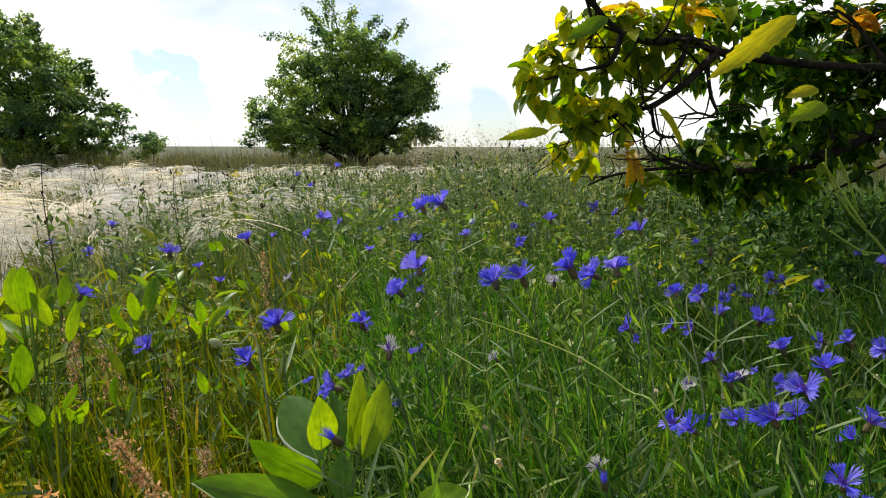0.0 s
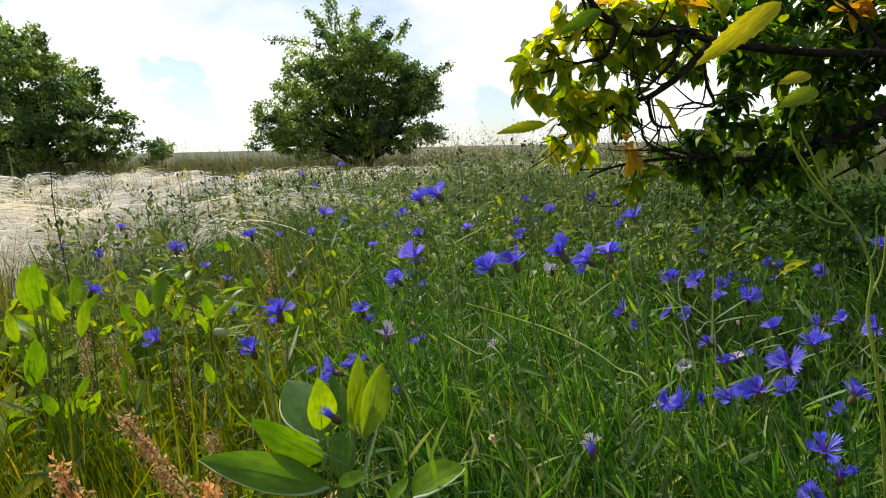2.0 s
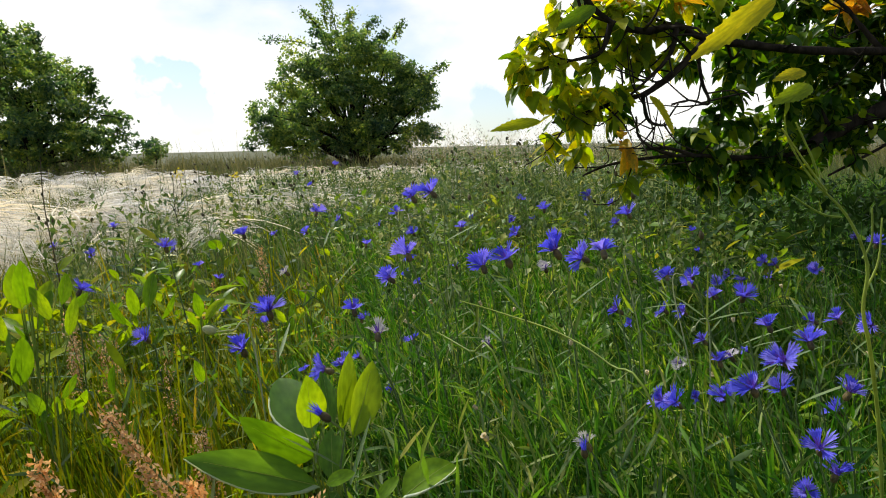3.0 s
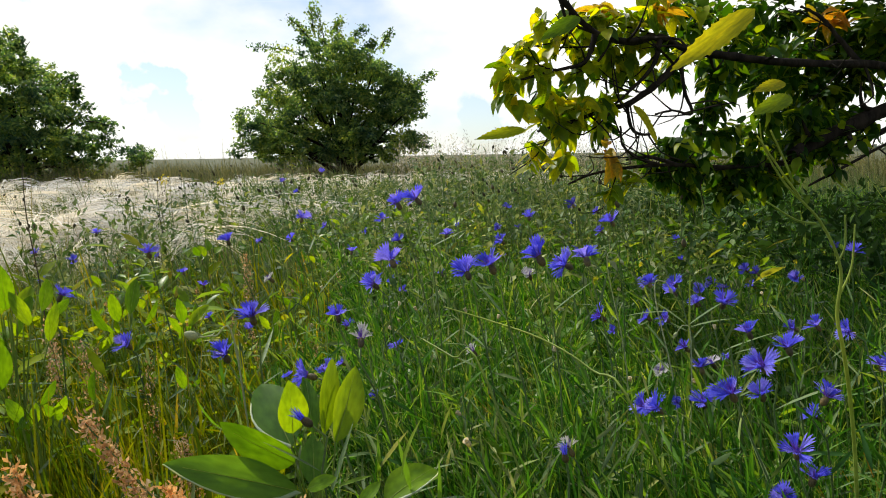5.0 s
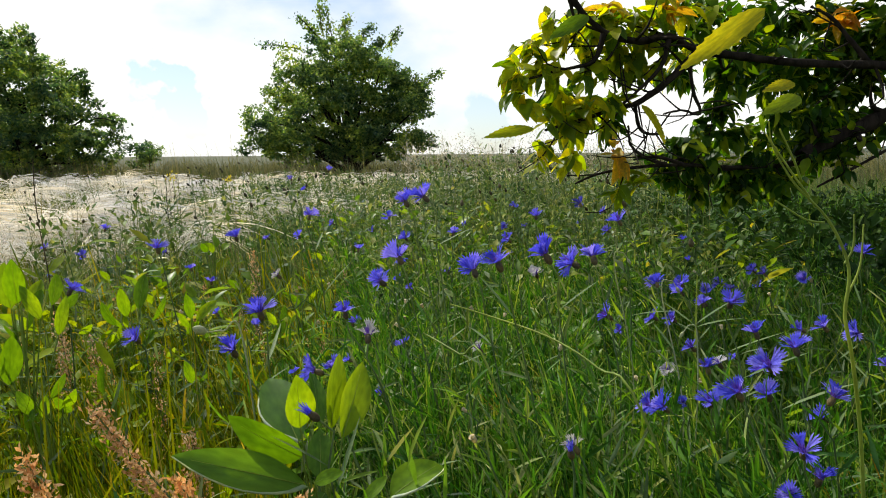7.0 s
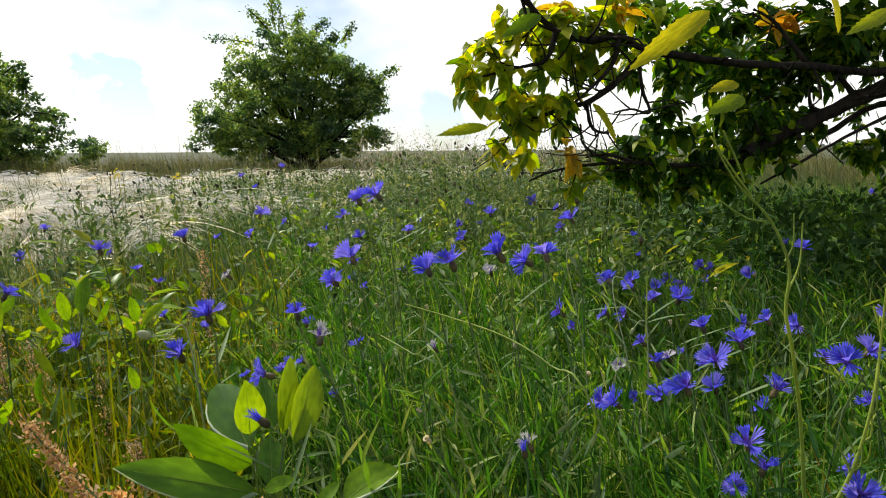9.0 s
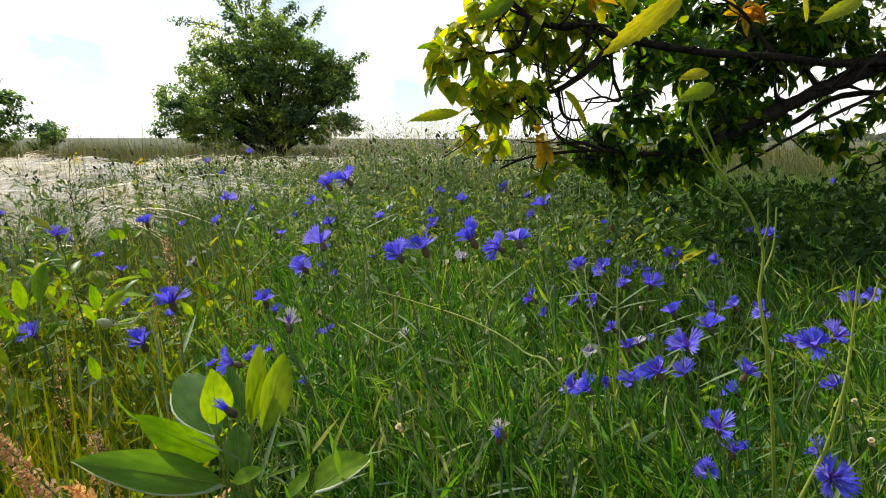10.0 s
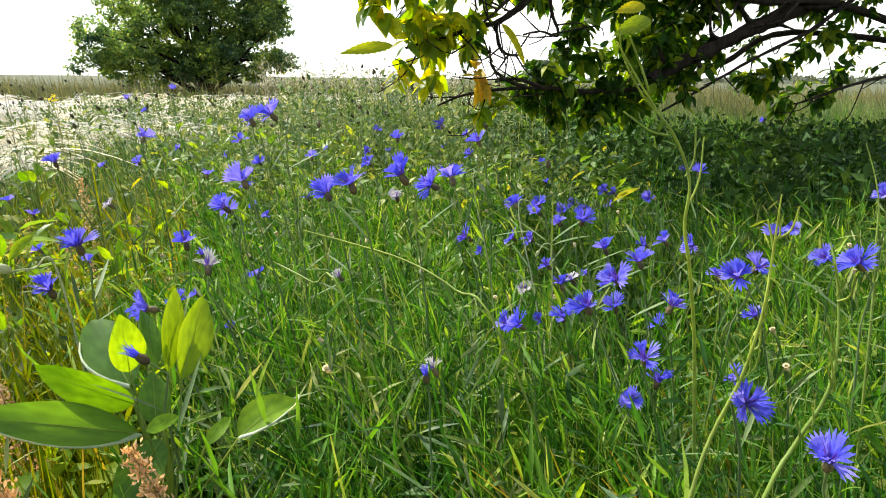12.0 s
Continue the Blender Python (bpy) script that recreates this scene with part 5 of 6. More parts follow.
# ---------------------------------------------------------------- herbs between the flowers
def make_herbs():
    rng = np.random.default_rng(51)
    n = 6800
    x, y = sector(rng, n, 1.7, 7.5, -32, 26)
    ok = (x > feather_edge(y) - 0.5 * rng.uniform(0, 1, n)) & (rng.uniform(0, 1, n) < patchy(x, y, 2.2, 0.4) + 0.15) & (x < 0.9 + 0.1 * y) & ~((x < -0.2) & (y < 2.2))
    x, y = x[ok], y[ok]
    n = len(x)
    h = rng.uniform(0.36, 0.56, n) + 0.26 * ((x > -0.1) & (y > 2.6)) * rng.uniform(0, 1, n) ** 1.5
    lean = rng.normal(2.8, 1.2, n)
    bend = h * rng.uniform(0.02, 0.25, n)
    stems = blades(rng, ground_points(x, y), h, lean, bend, rng.uniform(0.003, 0.005, n), 4)
    k = 13
    s = np.sqrt(rng.uniform(0.1, 1.0, (n, k)))
    p = np.stack([(x[:, None] + np.cos(lean)[:, None] * bend[:, None] * s ** 1.8), (y[:, None] + np.sin(lean)[:, None] * bend[:, None] * s ** 1.8),
                  h[:, None] * s], 2).reshape(-1, 3)
    way = rng.normal(size=(n * k, 3)) + (0, 0, 0.5)
    length = rng.uniform(0.015, 0.045, n * k)
    leaves = scatter_leaves(p, way, rng.normal(0, 0.4, (n * k, 3)) + (0, 0, 1), length, length * rng.uniform(0.3, 0.55, n * k), leaf_grid(3, 0.4, 0.8, 0.3, 0.6))
    stuff("grey_green_herbs", *joined([stems, leaves]), MID_HERB, "grey-green leafy herbs standing among the grass", "herbs")
    # wiry stems with narrow leaves between the cornflowers
    n = 1700
    x, y = sector(rng, n, 0.62, 2.3, -30, 62)
    ok = rng.uniform(0, 1, n) < 0.2 + 0.8 * patchy(x, y, 4.5, 1.9)
    x, y = x[ok], y[ok]
    n = len(x)
    h = rng.uniform(0.22, 0.4, n)
    lean = rng.normal(3.0, 0.8, n)
    bend = h * rng.uniform(0.05, 0.5, n)
    stems = blades(rng, ground_points(x, y), h, lean, bend, rng.uniform(0.002, 0.003, n), 5)
    k = 8
    s = rng.uniform(0.3, 1.0, (n, k))
    p = np.stack([(x[:, None] + np.cos(lean)[:, None] * bend[:, None] * s ** 1.8), (y[:, None] + np.sin(lean)[:, None] * bend[:, None] * s ** 1.8),
                  h[:, None] * s], 2).reshape(-1, 3)
    way = rng.normal(0, 0.6, (n * k, 3)) + (0, 0, 0.8)
    length = rng.uniform(0.025, 0.065, n * k)
    leaves = scatter_leaves(p, way, rng.normal(0, 0.6, (n * k, 3)) + (0, 0, 1), length, length * 0.1, leaf_grid(4, 0.4, 0.8, 0.3, 1.5))
    stuff("wiry_herbs", *joined([stems, leaves]), HERB, "wiry grey-green stems with narrow leaves among cornflowers", "herbs")
    # narrow-leaved shoots that fill the green grass
    for n, r0, r1, a0, a1, tall, keep, material, name, label in (
            (4600, 0.5, 2.4, -32, 75, 0.35, lambda x, y: x > -0.12 - 0.1 * y, SHOOT, "narrow_leaved_shoots", "narrow-leaved green shoots crowding between the cornflowers"),
            (1500, 0.6, 2.0, -70, 10, 0.3, lambda x, y: x < -0.12 - 0.1 * y, GRASS, "sunny_shoots", "narrow-leaved yellow-green shoots in the sunny grass")):
        x, y = sector(rng, n, r0, r1, a0, a1)
        ok = keep(x, y) & (rng.uniform(0, 1, n) < 1.5 * patchy(x, y, 8.0, 0.9) - 0.2)
        x, y = x[ok], y[ok]
        n = len(x)
        h = tall * rng.uniform(0.6, 1.15, n)
        lean, bend = rng.normal(2.9, 0.7, n), h * rng.uniform(0.05, 0.55, n)
        stems = blades(rng, ground_points(x, y), h, lean, bend, rng.uniform(0.002, 0.0035, n), 5)
        k = 13
        s = np.sqrt(rng.uniform(0.12, 1.0, (n, k)))
        p = np.stack([(x[:, None] + np.cos(lean)[:, None] * bend[:, None] * s ** 1.8), (y[:, None] + np.sin(lean)[:, None] * bend[:, None] * s ** 1.8),
                      h[:, None] * s * (1 - 0.25 * (bend / h)[:, None] * s ** 2)], 2).reshape(-1, 3)
        way = rng.normal(0, 0.5, (n * k, 3)) + (-0.25, 0, 0.85)
        length = rng.uniform(0.025, 0.07, n * k)
        leaves = scatter_leaves(p, way, rng.normal(0, 0.8, (n * k, 3)) + (0, 0, 1), length, length * rng.uniform(0.05, 0.11, n * k), leaf_grid(4, 0.35, 0.8, 0.4, 1.8))
        stuff(name, *joined([stems, leaves]), material, label, "shoots")
    # leafy growth under the tree, its dark colour holding part of the shade
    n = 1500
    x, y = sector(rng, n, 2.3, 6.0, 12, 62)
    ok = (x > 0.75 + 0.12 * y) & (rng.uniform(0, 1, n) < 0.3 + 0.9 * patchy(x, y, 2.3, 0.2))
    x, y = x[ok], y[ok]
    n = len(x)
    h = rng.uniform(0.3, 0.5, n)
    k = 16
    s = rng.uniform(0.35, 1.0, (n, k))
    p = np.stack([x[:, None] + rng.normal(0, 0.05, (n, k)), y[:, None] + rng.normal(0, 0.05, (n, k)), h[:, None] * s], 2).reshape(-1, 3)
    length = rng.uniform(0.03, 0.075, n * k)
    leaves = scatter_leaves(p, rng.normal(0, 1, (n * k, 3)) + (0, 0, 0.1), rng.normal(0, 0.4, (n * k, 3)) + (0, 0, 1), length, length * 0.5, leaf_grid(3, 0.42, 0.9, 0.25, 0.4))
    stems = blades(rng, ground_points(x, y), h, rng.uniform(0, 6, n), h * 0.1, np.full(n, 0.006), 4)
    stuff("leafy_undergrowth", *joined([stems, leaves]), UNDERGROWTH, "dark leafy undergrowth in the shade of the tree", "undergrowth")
    # pale fine panicles that rise over the skyline
    n = 150
    x, y = rng.uniform(-0.2, 1.5, n), rng.uniform(4.0, 7.0, n)
    h = rng.uniform(0.66, 0.9, n)
    stems = blades(rng, ground_points(x, y), h, rng.normal(2.8, 0.6, n), h * 0.08, np.full(n, 0.004), 4)
    k = 34
    s = rng.uniform(0.78, 1.0, (n, k))
    p = np.stack([x[:, None] - 0.06 * s ** 2 + rng.normal(0, 0.02, (n, k)), y[:, None] + rng.normal(0, 0.02, (n, k)), h[:, None] * s], 2).reshape(-1, 3)
    length = rng.uniform(0.008, 0.018, n * k)
    flakes = scatter_leaves(p, rng.normal(0, 0.6, (n * k, 3)) + (0, 0, 0.8), rng.normal(size=(n * k, 3)), length, length * 0.35, leaf_grid(3, 0.45, 0.8))
    stuff("grass_panicles", *joined([stems, flakes]), PANICLE, "pale lilac-grey grass panicles against the skyline", "grass panicles")
    # thin dry stalks against the sky
    n = 260
    x, y = sector(rng, n, 10, 17, -45, 30)
    h = rng.uniform(0.62, 1.0, n)
    stuff("dry_stalks", *blades(rng, ground_points(x, y), h, rng.normal(2.8, 1, n), h * 0.12, np.full(n, 0.012), 4), DRY, "thin dry stalks against the sky", "stalks")


make_herbs()

BLADE_SHAPES = [leaf_grid(13, w, tip, fold, curl, wave) for w, tip, fold, curl, wave in ((0.48, 0.72, 0.4, 0.35, 0.03), (0.5, 0.66, 0.5, 0.6, 0.04), (0.48, 0.62, 0.25, 0.2, 0.03))]
LEAF_BLADE = [mesh_of("leaf", *grid, BROAD) for grid in BLADE_SHAPES]
DULL_BLADE = [mesh_of("leaf", *grid, GLAUCOUS) for grid in BLADE_SHAPES]


def rib_mesh(side):
    """A leaf's midrib (1), or the pale rolled rim of one side (0 or 2)."""
    gv, gf = leaf_grid(9, 0.48, 0.72, 0.4, 0.35, 0.03)
    if side != 1:
        return mesh_of("leaf_rim", *tube([Vector(gv[3 * i + side]) + Vector((0, 0, 0.008)) for i in range(9)], 0.034, 0.012, 6), RIB)
    return mesh_of("leaf_rib", *tube([Vector(gv[3 * i + 1]) + Vector((0, 0, 0.004)) for i in range(8)], 0.014, 0.004, 5), STALK)


LEAF_EDGES = [rib_mesh(side) for side in range(3)]


def broadleaf_plant(foot, leaves, label, rims={}, dull=()):
    """A sprout with large oval leaves; leaves: base, tip, normal and width to length."""
    plant = thing("broadleaf_plant", foot, label, "plant", "broad-leaved sprouts")
    top = max(Vector(l[0]).z for l in leaves)
    centre = sum((Vector(l[0]) for l in leaves), Vector()) / len(leaves)
    v, f = tube(curve_through([(0, 0, -0.01), (Vector((centre.x, centre.y, top * 0.6)) - Vector((foot[0], foot[1], 0))), Vector((centre.x, centre.y, top)) - Vector(foot)], 4), 0.004, 0.0015, 7)
    part_of("stem", mesh_of("stem", v, f, STALK), plant)
    for i, (a, e, up, w) in enumerate(leaves):
        a, e = Vector(a), Vector(e)
        m = leaf_pose(a - Vector(foot), e - a, up, (e - a).length, (e - a).length * w)
        leaf = part_of("leaf", (DULL_BLADE if i in dull else LEAF_BLADE)[i % 3], plant, m)
        knot = Vector((centre.x, centre.y, top * 0.6))
        if (a - knot).length > 0.015:
            sag = a.lerp(knot, 0.5) - Vector((0, 0, 0.006))
            part_of("petiole", mesh_of("petiole", *tube(curve_through([p - Vector(foot) for p in (knot, sag, a)], 3), 0.0014, 0.0011, 5), STALK), plant)
        part_of("leaf_rib", LEAF_EDGES[1], leaf)
        if i in rims:
            part_of("leaf_rim", LEAF_EDGES[rims[i]], leaf, None, "pale rolled edge")
    return plant


DOCK_LEAVES = [
    ((-0.134, 0.675, 0.351), (-0.235, 0.6, 0.425), (-0.1, -0.7, 0.6), 0.27),
    ((-0.142, 0.7, 0.371), (-0.189, 0.63, 0.438), (0.5, -0.7, -0.2), 0.31),
    ((-0.152, 0.73, 0.376), (-0.2, 0.79, 0.436), (0.3, -0.9, 0.5), 0.56),
    ((-0.142, 0.7, 0.406), (-0.136, 0.68, 0.467), (0.5, -0.85, -0.2), 0.52),
    ((-0.127, 0.73, 0.39), (-0.137, 0.77, 0.45), (0.7, -0.7, 0.4), 0.3),
    ((-0.116, 0.74, 0.385), (-0.108, 0.79, 0.463), (0.5, -0.85, -0.1), 0.28),
    ((-0.101, 0.73, 0.379), (-0.075, 0.78, 0.455), (0.4, -0.9, 0.0), 0.4),
    ((-0.039, 0.66, 0.344), (0.018, 0.72, 0.366), (-0.2, -0.5, 0.85), 0.5),
]
DOCK_LOW_LEAVES = [
    ((-0.111, 0.62, 0.384), (-0.083, 0.61, 0.401), (0.2, -0.6, 0.7), 0.45),
    ((-0.113, 0.66, 0.365), (-0.116, 0.68, 0.413), (0.2, -0.9, 0.3), 0.55),
    ((-0.107, 0.65, 0.356), (-0.136, 0.6, 0.329), (0.1, -0.8, 0.5), 0.6),
    ((-0.063, 0.62, 0.363), (-0.042, 0.64, 0.38), (0.2, -0.4, 0.9), 0.4),
]
broadleaf_plant((-0.113, 0.666, 0.0), DOCK_LEAVES + DOCK_LOW_LEAVES, "large sprout with broad oval leaves edged in pale green", {0: 0, 2: 0, 7: 2}, (0, 2, 4, 9, 10))
SPROUTS = [
    (-0.54, 1.61, 0.40, 5, 0.07), (-0.37, 1.72, 0.40, 5, 0.07), (0.67, 1.71, 0.34, 6, 0.081), (0.95, 1.82, 0.32, 6, 0.096), (0.81, 1.41, 0.34, 5, 0.073),
    (0.05, 0.75, 0.39, 4, 0.048), (0.12, 0.90, 0.38, 4, 0.048), (-0.29, 0.85, 0.36, 4, 0.05), (-0.18, 2.33, 0.41, 5, 0.08), (-0.45, 2.22, 0.41, 5, 0.08),
    (-0.62, 1.3, 0.36, 5, 0.06), (-0.3, 1.25, 0.36, 5, 0.055), (-0.75, 1.45, 0.37, 5, 0.065),
]
# yellow-green leaves: base, tip and width to length, plant by plant
EDGE_SPROUTS = [
    [((-0.658, 1.020, 0.476), (-0.648, 1.000, 0.546), 0.42), ((-0.624, 1.020, 0.450), (-0.635, 1.000, 0.507), 0.34), ((-0.658, 0.980, 0.356), (-0.644, 0.980, 0.432), 0.42), ((-0.636, 1.000, 0.253), (-0.643, 1.000, 0.324), 0.34), ((-0.616, 1.050, 0.415), (-0.600, 1.050, 0.477), 0.30)],
    [((-0.738, 1.120, 0.444), (-0.740, 1.111, 0.524), 0.47), ((-0.726, 1.144, 0.430), (-0.715, 1.173, 0.487), 0.40), ((-0.755, 1.127, 0.318), (-0.768, 1.158, 0.386), 0.43), ((-0.727, 1.139, 0.400), (-0.726, 1.166, 0.441), 0.24), ((-0.769, 1.112, 0.389), (-0.772, 1.099, 0.443), 0.38)],
    [((-0.857, 1.423, 0.377), (-0.856, 1.460, 0.446), 0.38), ((-0.861, 1.390, 0.375), (-0.866, 1.372, 0.430), 0.21), ((-0.842, 1.419, 0.353), (-0.827, 1.453, 0.403), 0.38)],
]
BRIGHT_SPROUTS = [
    [((-0.613, 1.321, 0.391), (-0.613, 1.356, 0.462), 0.36), ((-0.587, 1.317, 0.366), (-0.560, 1.349, 0.414), 0.27), ((-0.623, 1.290, 0.384), (-0.625, 1.275, 0.444), 0.38), ((-0.645, 1.288, 0.366), (-0.665, 1.270, 0.415), 0.40), ((-0.599, 1.311, 0.328), (-0.589, 1.338, 0.344), 0.38)],
    [((-0.473, 1.240, 0.391), (-0.471, 1.224, 0.442), 0.40), ((-0.466, 1.267, 0.382), (-0.462, 1.296, 0.419), 0.34), ((-0.476, 1.237, 0.374), (-0.488, 1.219, 0.406), 0.33)],
    [((-0.549, 0.907, 0.361), (-0.534, 0.928, 0.392), 0.32), ((-0.563, 0.884, 0.347), (-0.569, 0.873, 0.383), 0.47), ((-0.544, 0.902, 0.327), (-0.539, 0.921, 0.342), 0.43)],
    [((-0.487, 0.935, 0.356), (-0.483, 0.924, 0.402), 0.38), ((-0.483, 0.955, 0.341), (-0.479, 0.976, 0.363), 0.34), ((-0.474, 0.946, 0.284), (-0.475, 0.968, 0.310), 0.38)],
]
SMALL_SPROUTS = [
    [((-0.374, 1.006, 0.349), (-0.362, 1.026, 0.354), 0.40), ((-0.374, 0.984, 0.354), (-0.376, 0.970, 0.391), 0.38)],
    [((-0.742, 2.142, 0.401), (-0.750, 2.187, 0.442), 0.47), ((-0.716, 2.140, 0.392), (-0.708, 2.183, 0.418), 0.47), ((-0.750, 2.092, 0.394), (-0.753, 2.057, 0.425), 0.47)],
    [((-0.333, 1.364, 0.354), (-0.322, 1.394, 0.381), 0.43), ((-0.333, 1.333, 0.352), (-0.342, 1.312, 0.383), 0.38)],
]
SORRELS = [
    ((-0.123, 0.449, 0.0), (-0.283, 0.459, 0.494)),
    ((0.067, 0.521, 0.0), (-0.273, 0.531, 0.498)),
    ((0.004, 0.496, 0.0), (-0.196, 0.506, 0.45)),
    ((0.018, 0.560, 0.0), (-0.112, 0.570, 0.395)),
]


def make_sprouts():
    """Further broad-leaved sprouts in the sunny grass and a few under the tree."""
    rng = np.random.default_rng(61)
    for x, y, h, k, size in SPROUTS:
        foot = (x, y, float(lie(x, y)) - 0.005)
        leaves = []
        for i in range(k):
            a = 2.4 * i + rng.uniform(0, 1.0)
            out = Vector((math.cos(a), math.sin(a), 0))
            base = Vector((x, y, h * rng.uniform(0.45, 0.75))) + out * 0.006
            tip = base + out * size * rng.uniform(0.3, 0.7) + Vector((0, 0, size * rng.uniform(0.5, 1.0)))
            leaves.append((base, tip, -out * 0.5 + Vector((0, 0, 1)), rng.uniform(0.36, 0.5)))
        broadleaf_plant(foot, leaves, "leafy sprout with upright oval yellow-green leaves")
    for group in EDGE_SPROUTS + BRIGHT_SPROUTS + SMALL_SPROUTS:
        x, y = (sum(l[0][k] for l in group) / len(group) for k in (0, 1))
        leaves = [(a, e, (rng.normal(0.5, 0.35), -0.85, rng.normal(-0.1, 0.3)), w) for a, e, w in group]
        for a, e, w in group[:4]:
            size = (Vector(e) - Vector(a)).length
            for k in range(1):
                b = Vector(a) + Vector((rng.normal(0, 0.45), rng.normal(0, 0.5), rng.uniform(-0.9, 0.0))) * size
                d = Vector((rng.normal(0, 0.6), rng.normal(0, 0.4), rng.uniform(0.2, 0.9))) * size * rng.uniform(0.6, 1.0)
                leaves.append((b, b + d, (rng.normal(0.3, 0.5), -0.7, rng.normal(0.1, 0.6)), w * rng.uniform(0.9, 1.3)))
        broadleaf_plant((x, y, float(lie(x, y)) - 0.005), leaves, "sunlit sprout with bright yellow-green leaves in the grass")


make_sprouts()


# ---------------------------------------------------------------- stalks, culms and rusty panicles
def silique_stalk(line, sides, label, thick=0.0028):
    low, next_up = Vector(line[0]), Vector(line[1])
    run = (next_up - low) / max(next_up.z - low.z, 0.01)
    foot = low - Vector((run.x, run.y, 1)) * low.z * 0.55
    foot.z = 0
    plant = thing("seed_stalk", foot, label, "stalk", "tall pale seed stalks")
    pts = [foot, foot.lerp(low, 0.5) - Vector((run.x, run.y, 0)) * 0.02] + [Vector(p) for p in line]
    v, f = tube(curve_through([p - foot for p in pts], 4), thick, thick * 0.25, 7, 1.6)
    part_of("stem", mesh_of("stem", v, f, STALK), plant)
    for s in sides:
        a, e = Vector(s[:3]) - foot, Vector(s[3:]) - foot
        mid = a.lerp(e, 0.5) + Vector((0.004, 0, -0.006))
        v, f = tube(curve_through([a, mid, e], 4), thick * 0.55, thick * 0.35, 6)
        part_of("pod", mesh_of("pod", v, f, STALK), plant)


def side_pods(line, rng, n, reach):
    out = []
    for k in range(n):
        i = int(rng.integers(len(line) // 3, len(line) - 1))
        a = Vector(line[i - 1]).lerp(Vector(line[i]), rng.uniform())
        e = a + Vector((rng.normal(0, 0.4), rng.normal(0, 0.3), 1)).normalized() * reach * rng.uniform(0.6, 1.2)
        out.append((*a, *e))
    return out


def make_stalks():
    rng = np.random.default_rng(71)
    silique_stalk([(x + 0.026, y, z + 0.008) for x, y, z in [(0.37, 0.57, 0.42), (0.34, 0.55, 0.52), (0.33, 0.55, 0.56), (0.33, 0.55, 0.60), (0.31, 0.55, 0.64), (0.28, 0.55, 0.67), (0.26, 0.55, 0.70), (0.25, 0.54, 0.72)]], [(a + 0.026, b, c + 0.008, d + 0.026, e, f + 0.008) for a, b, c, d, e, f in [(0.308, 0.553, 0.638, 0.259, 0.540, 0.658), (0.291, 0.548, 0.660, 0.248, 0.539, 0.710), (0.326, 0.550, 0.604, 0.331, 0.551, 0.645), (0.285, 0.550, 0.672, 0.253, 0.529, 0.714), (0.332, 0.551, 0.579, 0.345, 0.559, 0.636)]],
                  "tall yellow-green seed stalk with slender upright pods", 0.0019)
    for line in ([(0.32, 0.45, 0.37), (0.34, 0.46, 0.42), (0.36, 0.46, 0.47), (0.37, 0.46, 0.52), (0.38, 0.47, 0.56), (0.38, 0.47, 0.59), (0.38, 0.47, 0.61)],
                 [(0.34, 0.40, 0.40), (0.37, 0.41, 0.44), (0.39, 0.41, 0.48), (0.40, 0.42, 0.52), (0.40, 0.43, 0.56), (0.40, 0.44, 0.58)],
                 [(0.68, 0.65, 0.42), (0.69, 0.67, 0.49), (0.70, 0.69, 0.56), (0.69, 0.71, 0.62)]):
        silique_stalk(line, side_pods(line, rng, 9, 0.028), "bent yellow-green seed stalk with thin pods", 0.0019)
    for line in ([(0.03, 0.97, 0.48), (0.09, 0.93, 0.47), (0.16, 0.86, 0.46), (0.21, 0.79, 0.44), (0.25, 0.72, 0.40)],
                 [(-0.01, 0.92, 0.45), (0.04, 0.85, 0.44), (0.08, 0.78, 0.43)]):
        foot = Vector((line[-1][0], line[-1][1], 0))
        culm = thing("grass_culm", foot, "long pale grass culm leaning across the grass", "grass culm", "leaning culms")
        pts = [Vector(p) - foot for p in line] + [Vector((0.14, -0.1, 0))]
        part_of("stem", mesh_of("stem", *tube(curve_through(pts, 5), 0.0011, 0.0018, 5), STALK), culm)


make_stalks()


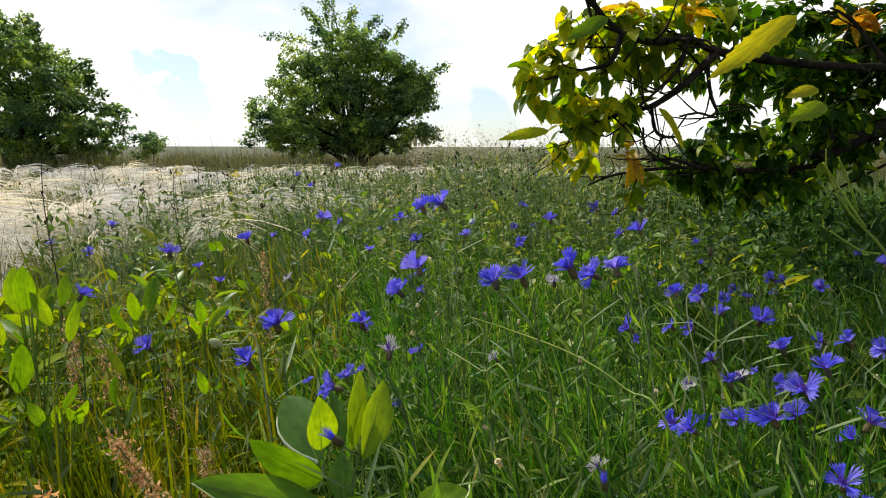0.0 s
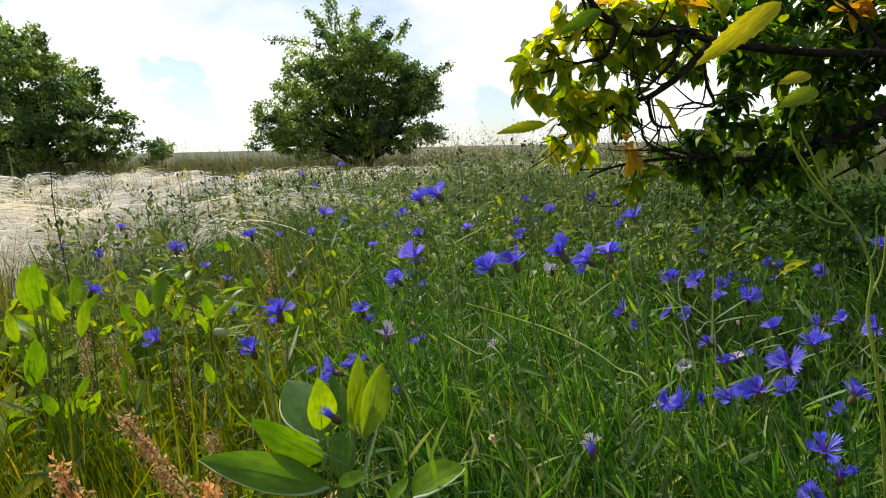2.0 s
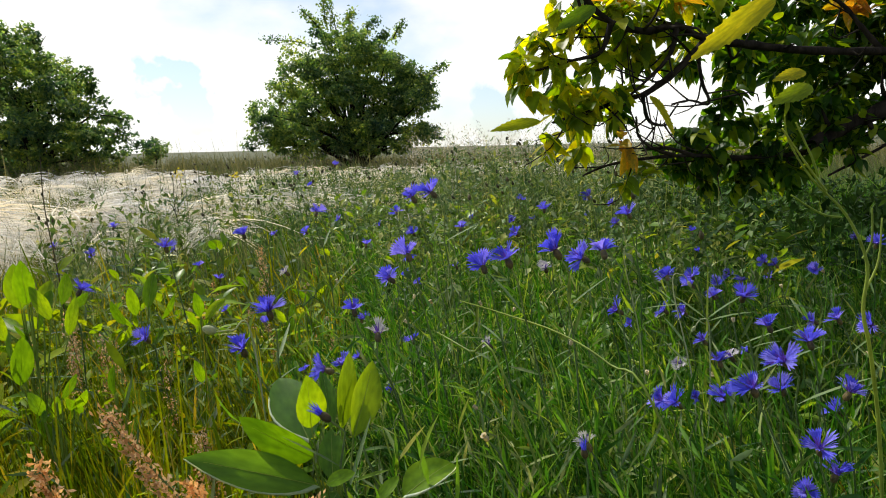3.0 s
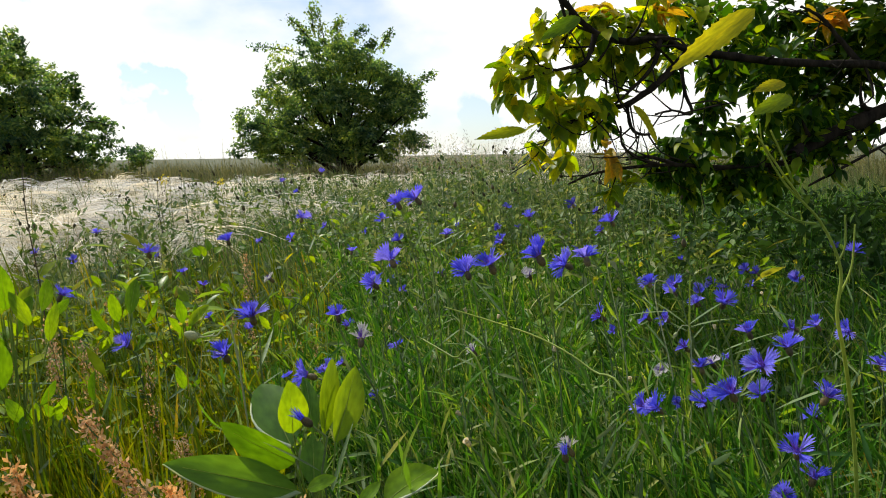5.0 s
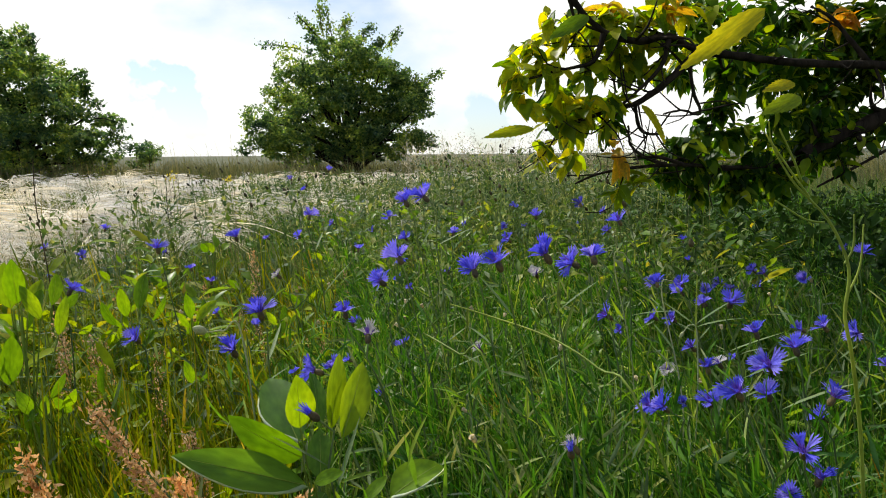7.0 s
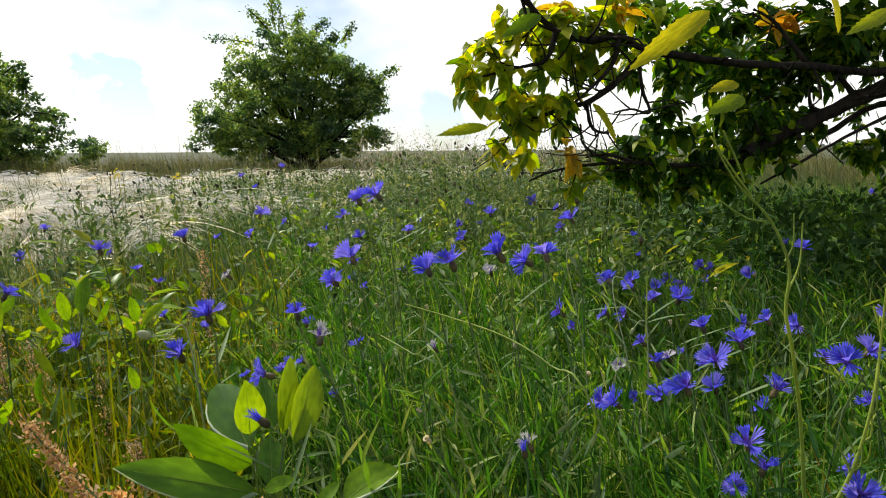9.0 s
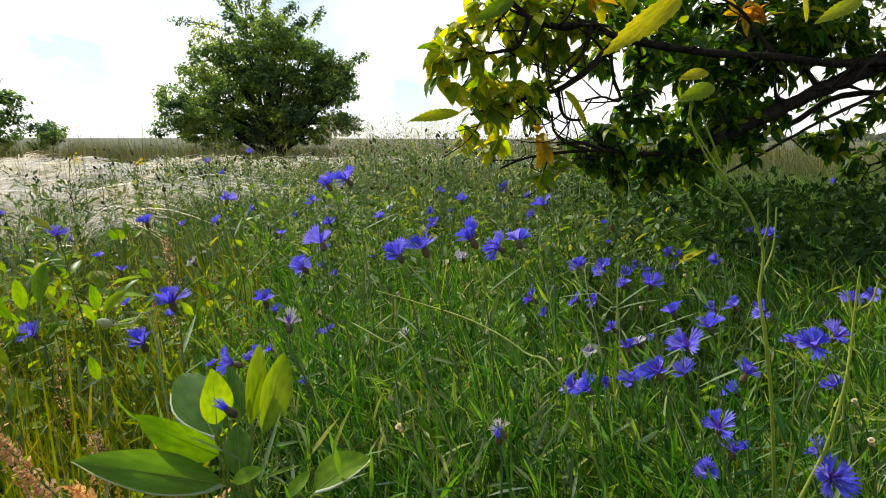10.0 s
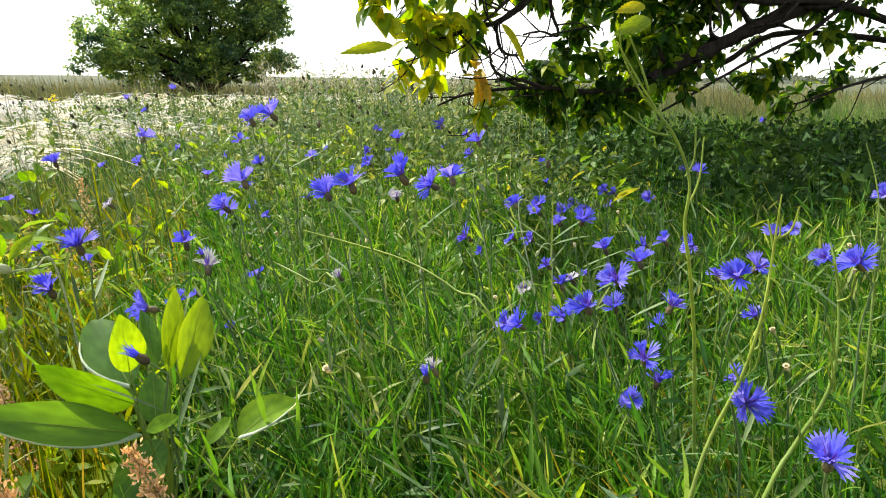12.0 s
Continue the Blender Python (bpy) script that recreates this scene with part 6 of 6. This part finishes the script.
def sorrel(foot, tip, rng, label, n=170, spread=0.006, low=0.55):
    """A rusty panicle: a thin stem whose upper half carries many small flakes."""
    foot, tip = Vector(foot), Vector(tip)
    plant = thing("rusty_panicle", foot, label, "panicle", "rusty panicles")
    d = tip - foot
    line = curve_through([(0, 0, 0), d * 0.5 + Vector((0.01, 0, 0.01)), d], 6)
    part_of("stem", mesh_of("stem", *tube(line, 0.0012, 0.0006, 5), STEM), plant)
    s = rng.uniform(low, 1.0, n)
    p = np.array([tuple(d * k) for k in s]) + rng.normal(0, spread, (n, 3)) * (1.3 - s)[:, None] * 2
    way = rng.normal(0, 1, (n, 3)) + np.array(tuple(d.normalized())) * 1.2
    length = rng.uniform(0.003, 0.007, n)
    head = part_of("seed_head", mesh_of("seed_head", *scatter_leaves(p, way, rng.normal(size=(n, 3)), length, length * 0.5, leaf_grid(3, 0.5, 0.9)), SORREL), plant, None, "rusty flaky seed heads")
    tagged(head, "rusty flaky seed heads", kind="stuff")


def make_sorrel():
    rng = np.random.default_rng(81)
    for foot, tip in SORRELS:
        sorrel(foot, tip, rng, "rusty straw-brown seed panicle leaning over the grass", 700, 0.0055, 0.74)
    for x, y, h, n in ((-0.64, 1.12, 0.43, 420), (-0.30, 0.83, 0.34, 420), (-0.47, 1.72, 0.45, 420), (-0.60, 1.15, 0.38, 300)):
        sorrel((x, y, 0), (x - 0.02, y, h), rng, "dense rusty-brown seed spike among green leaves", n, 0.007, 0.66)
    for k in range(28):
        x, y = rng.uniform(-1.0, -0.2), rng.uniform(0.75, 2.1)
        h = rng.uniform(0.24, 0.36)
        sorrel((x, y, 0), (x - rng.uniform(0, 0.06), y + rng.uniform(-0.03, 0.03), h), rng, "thin rusty sorrel stalk in yellow-green grass")
    for k, (x, y, h) in enumerate([(-1.95, 2.55, 0.66), (-1.35, 3.3, 0.6), (-1.1, 3.4, 0.58)]):
        plant = thing("mustard_plant", (x, y, 0), "thin stem with a few small yellow flowers", "wild flower", "yellow wild flowers")
        part_of("stem", mesh_of("stem", *tube(curve_through([(0, 0, 0), (0.02, 0, h * 0.5), (0, 0, h)], 4), 0.003, 0.0015, 5), STALK), plant)
        n = 24
        p = rng.normal(0, 0.012, (n, 3)) + (0, 0, h)
        part_of("blossom", mesh_of("blossom", *scatter_leaves(p, rng.normal(size=(n, 3)), rng.normal(size=(n, 3)), np.full(n, 0.014), np.full(n, 0.01), leaf_grid(3, 0.5, 0.9)), YELLOW), plant, None, "small yellow flowers")


make_sorrel()
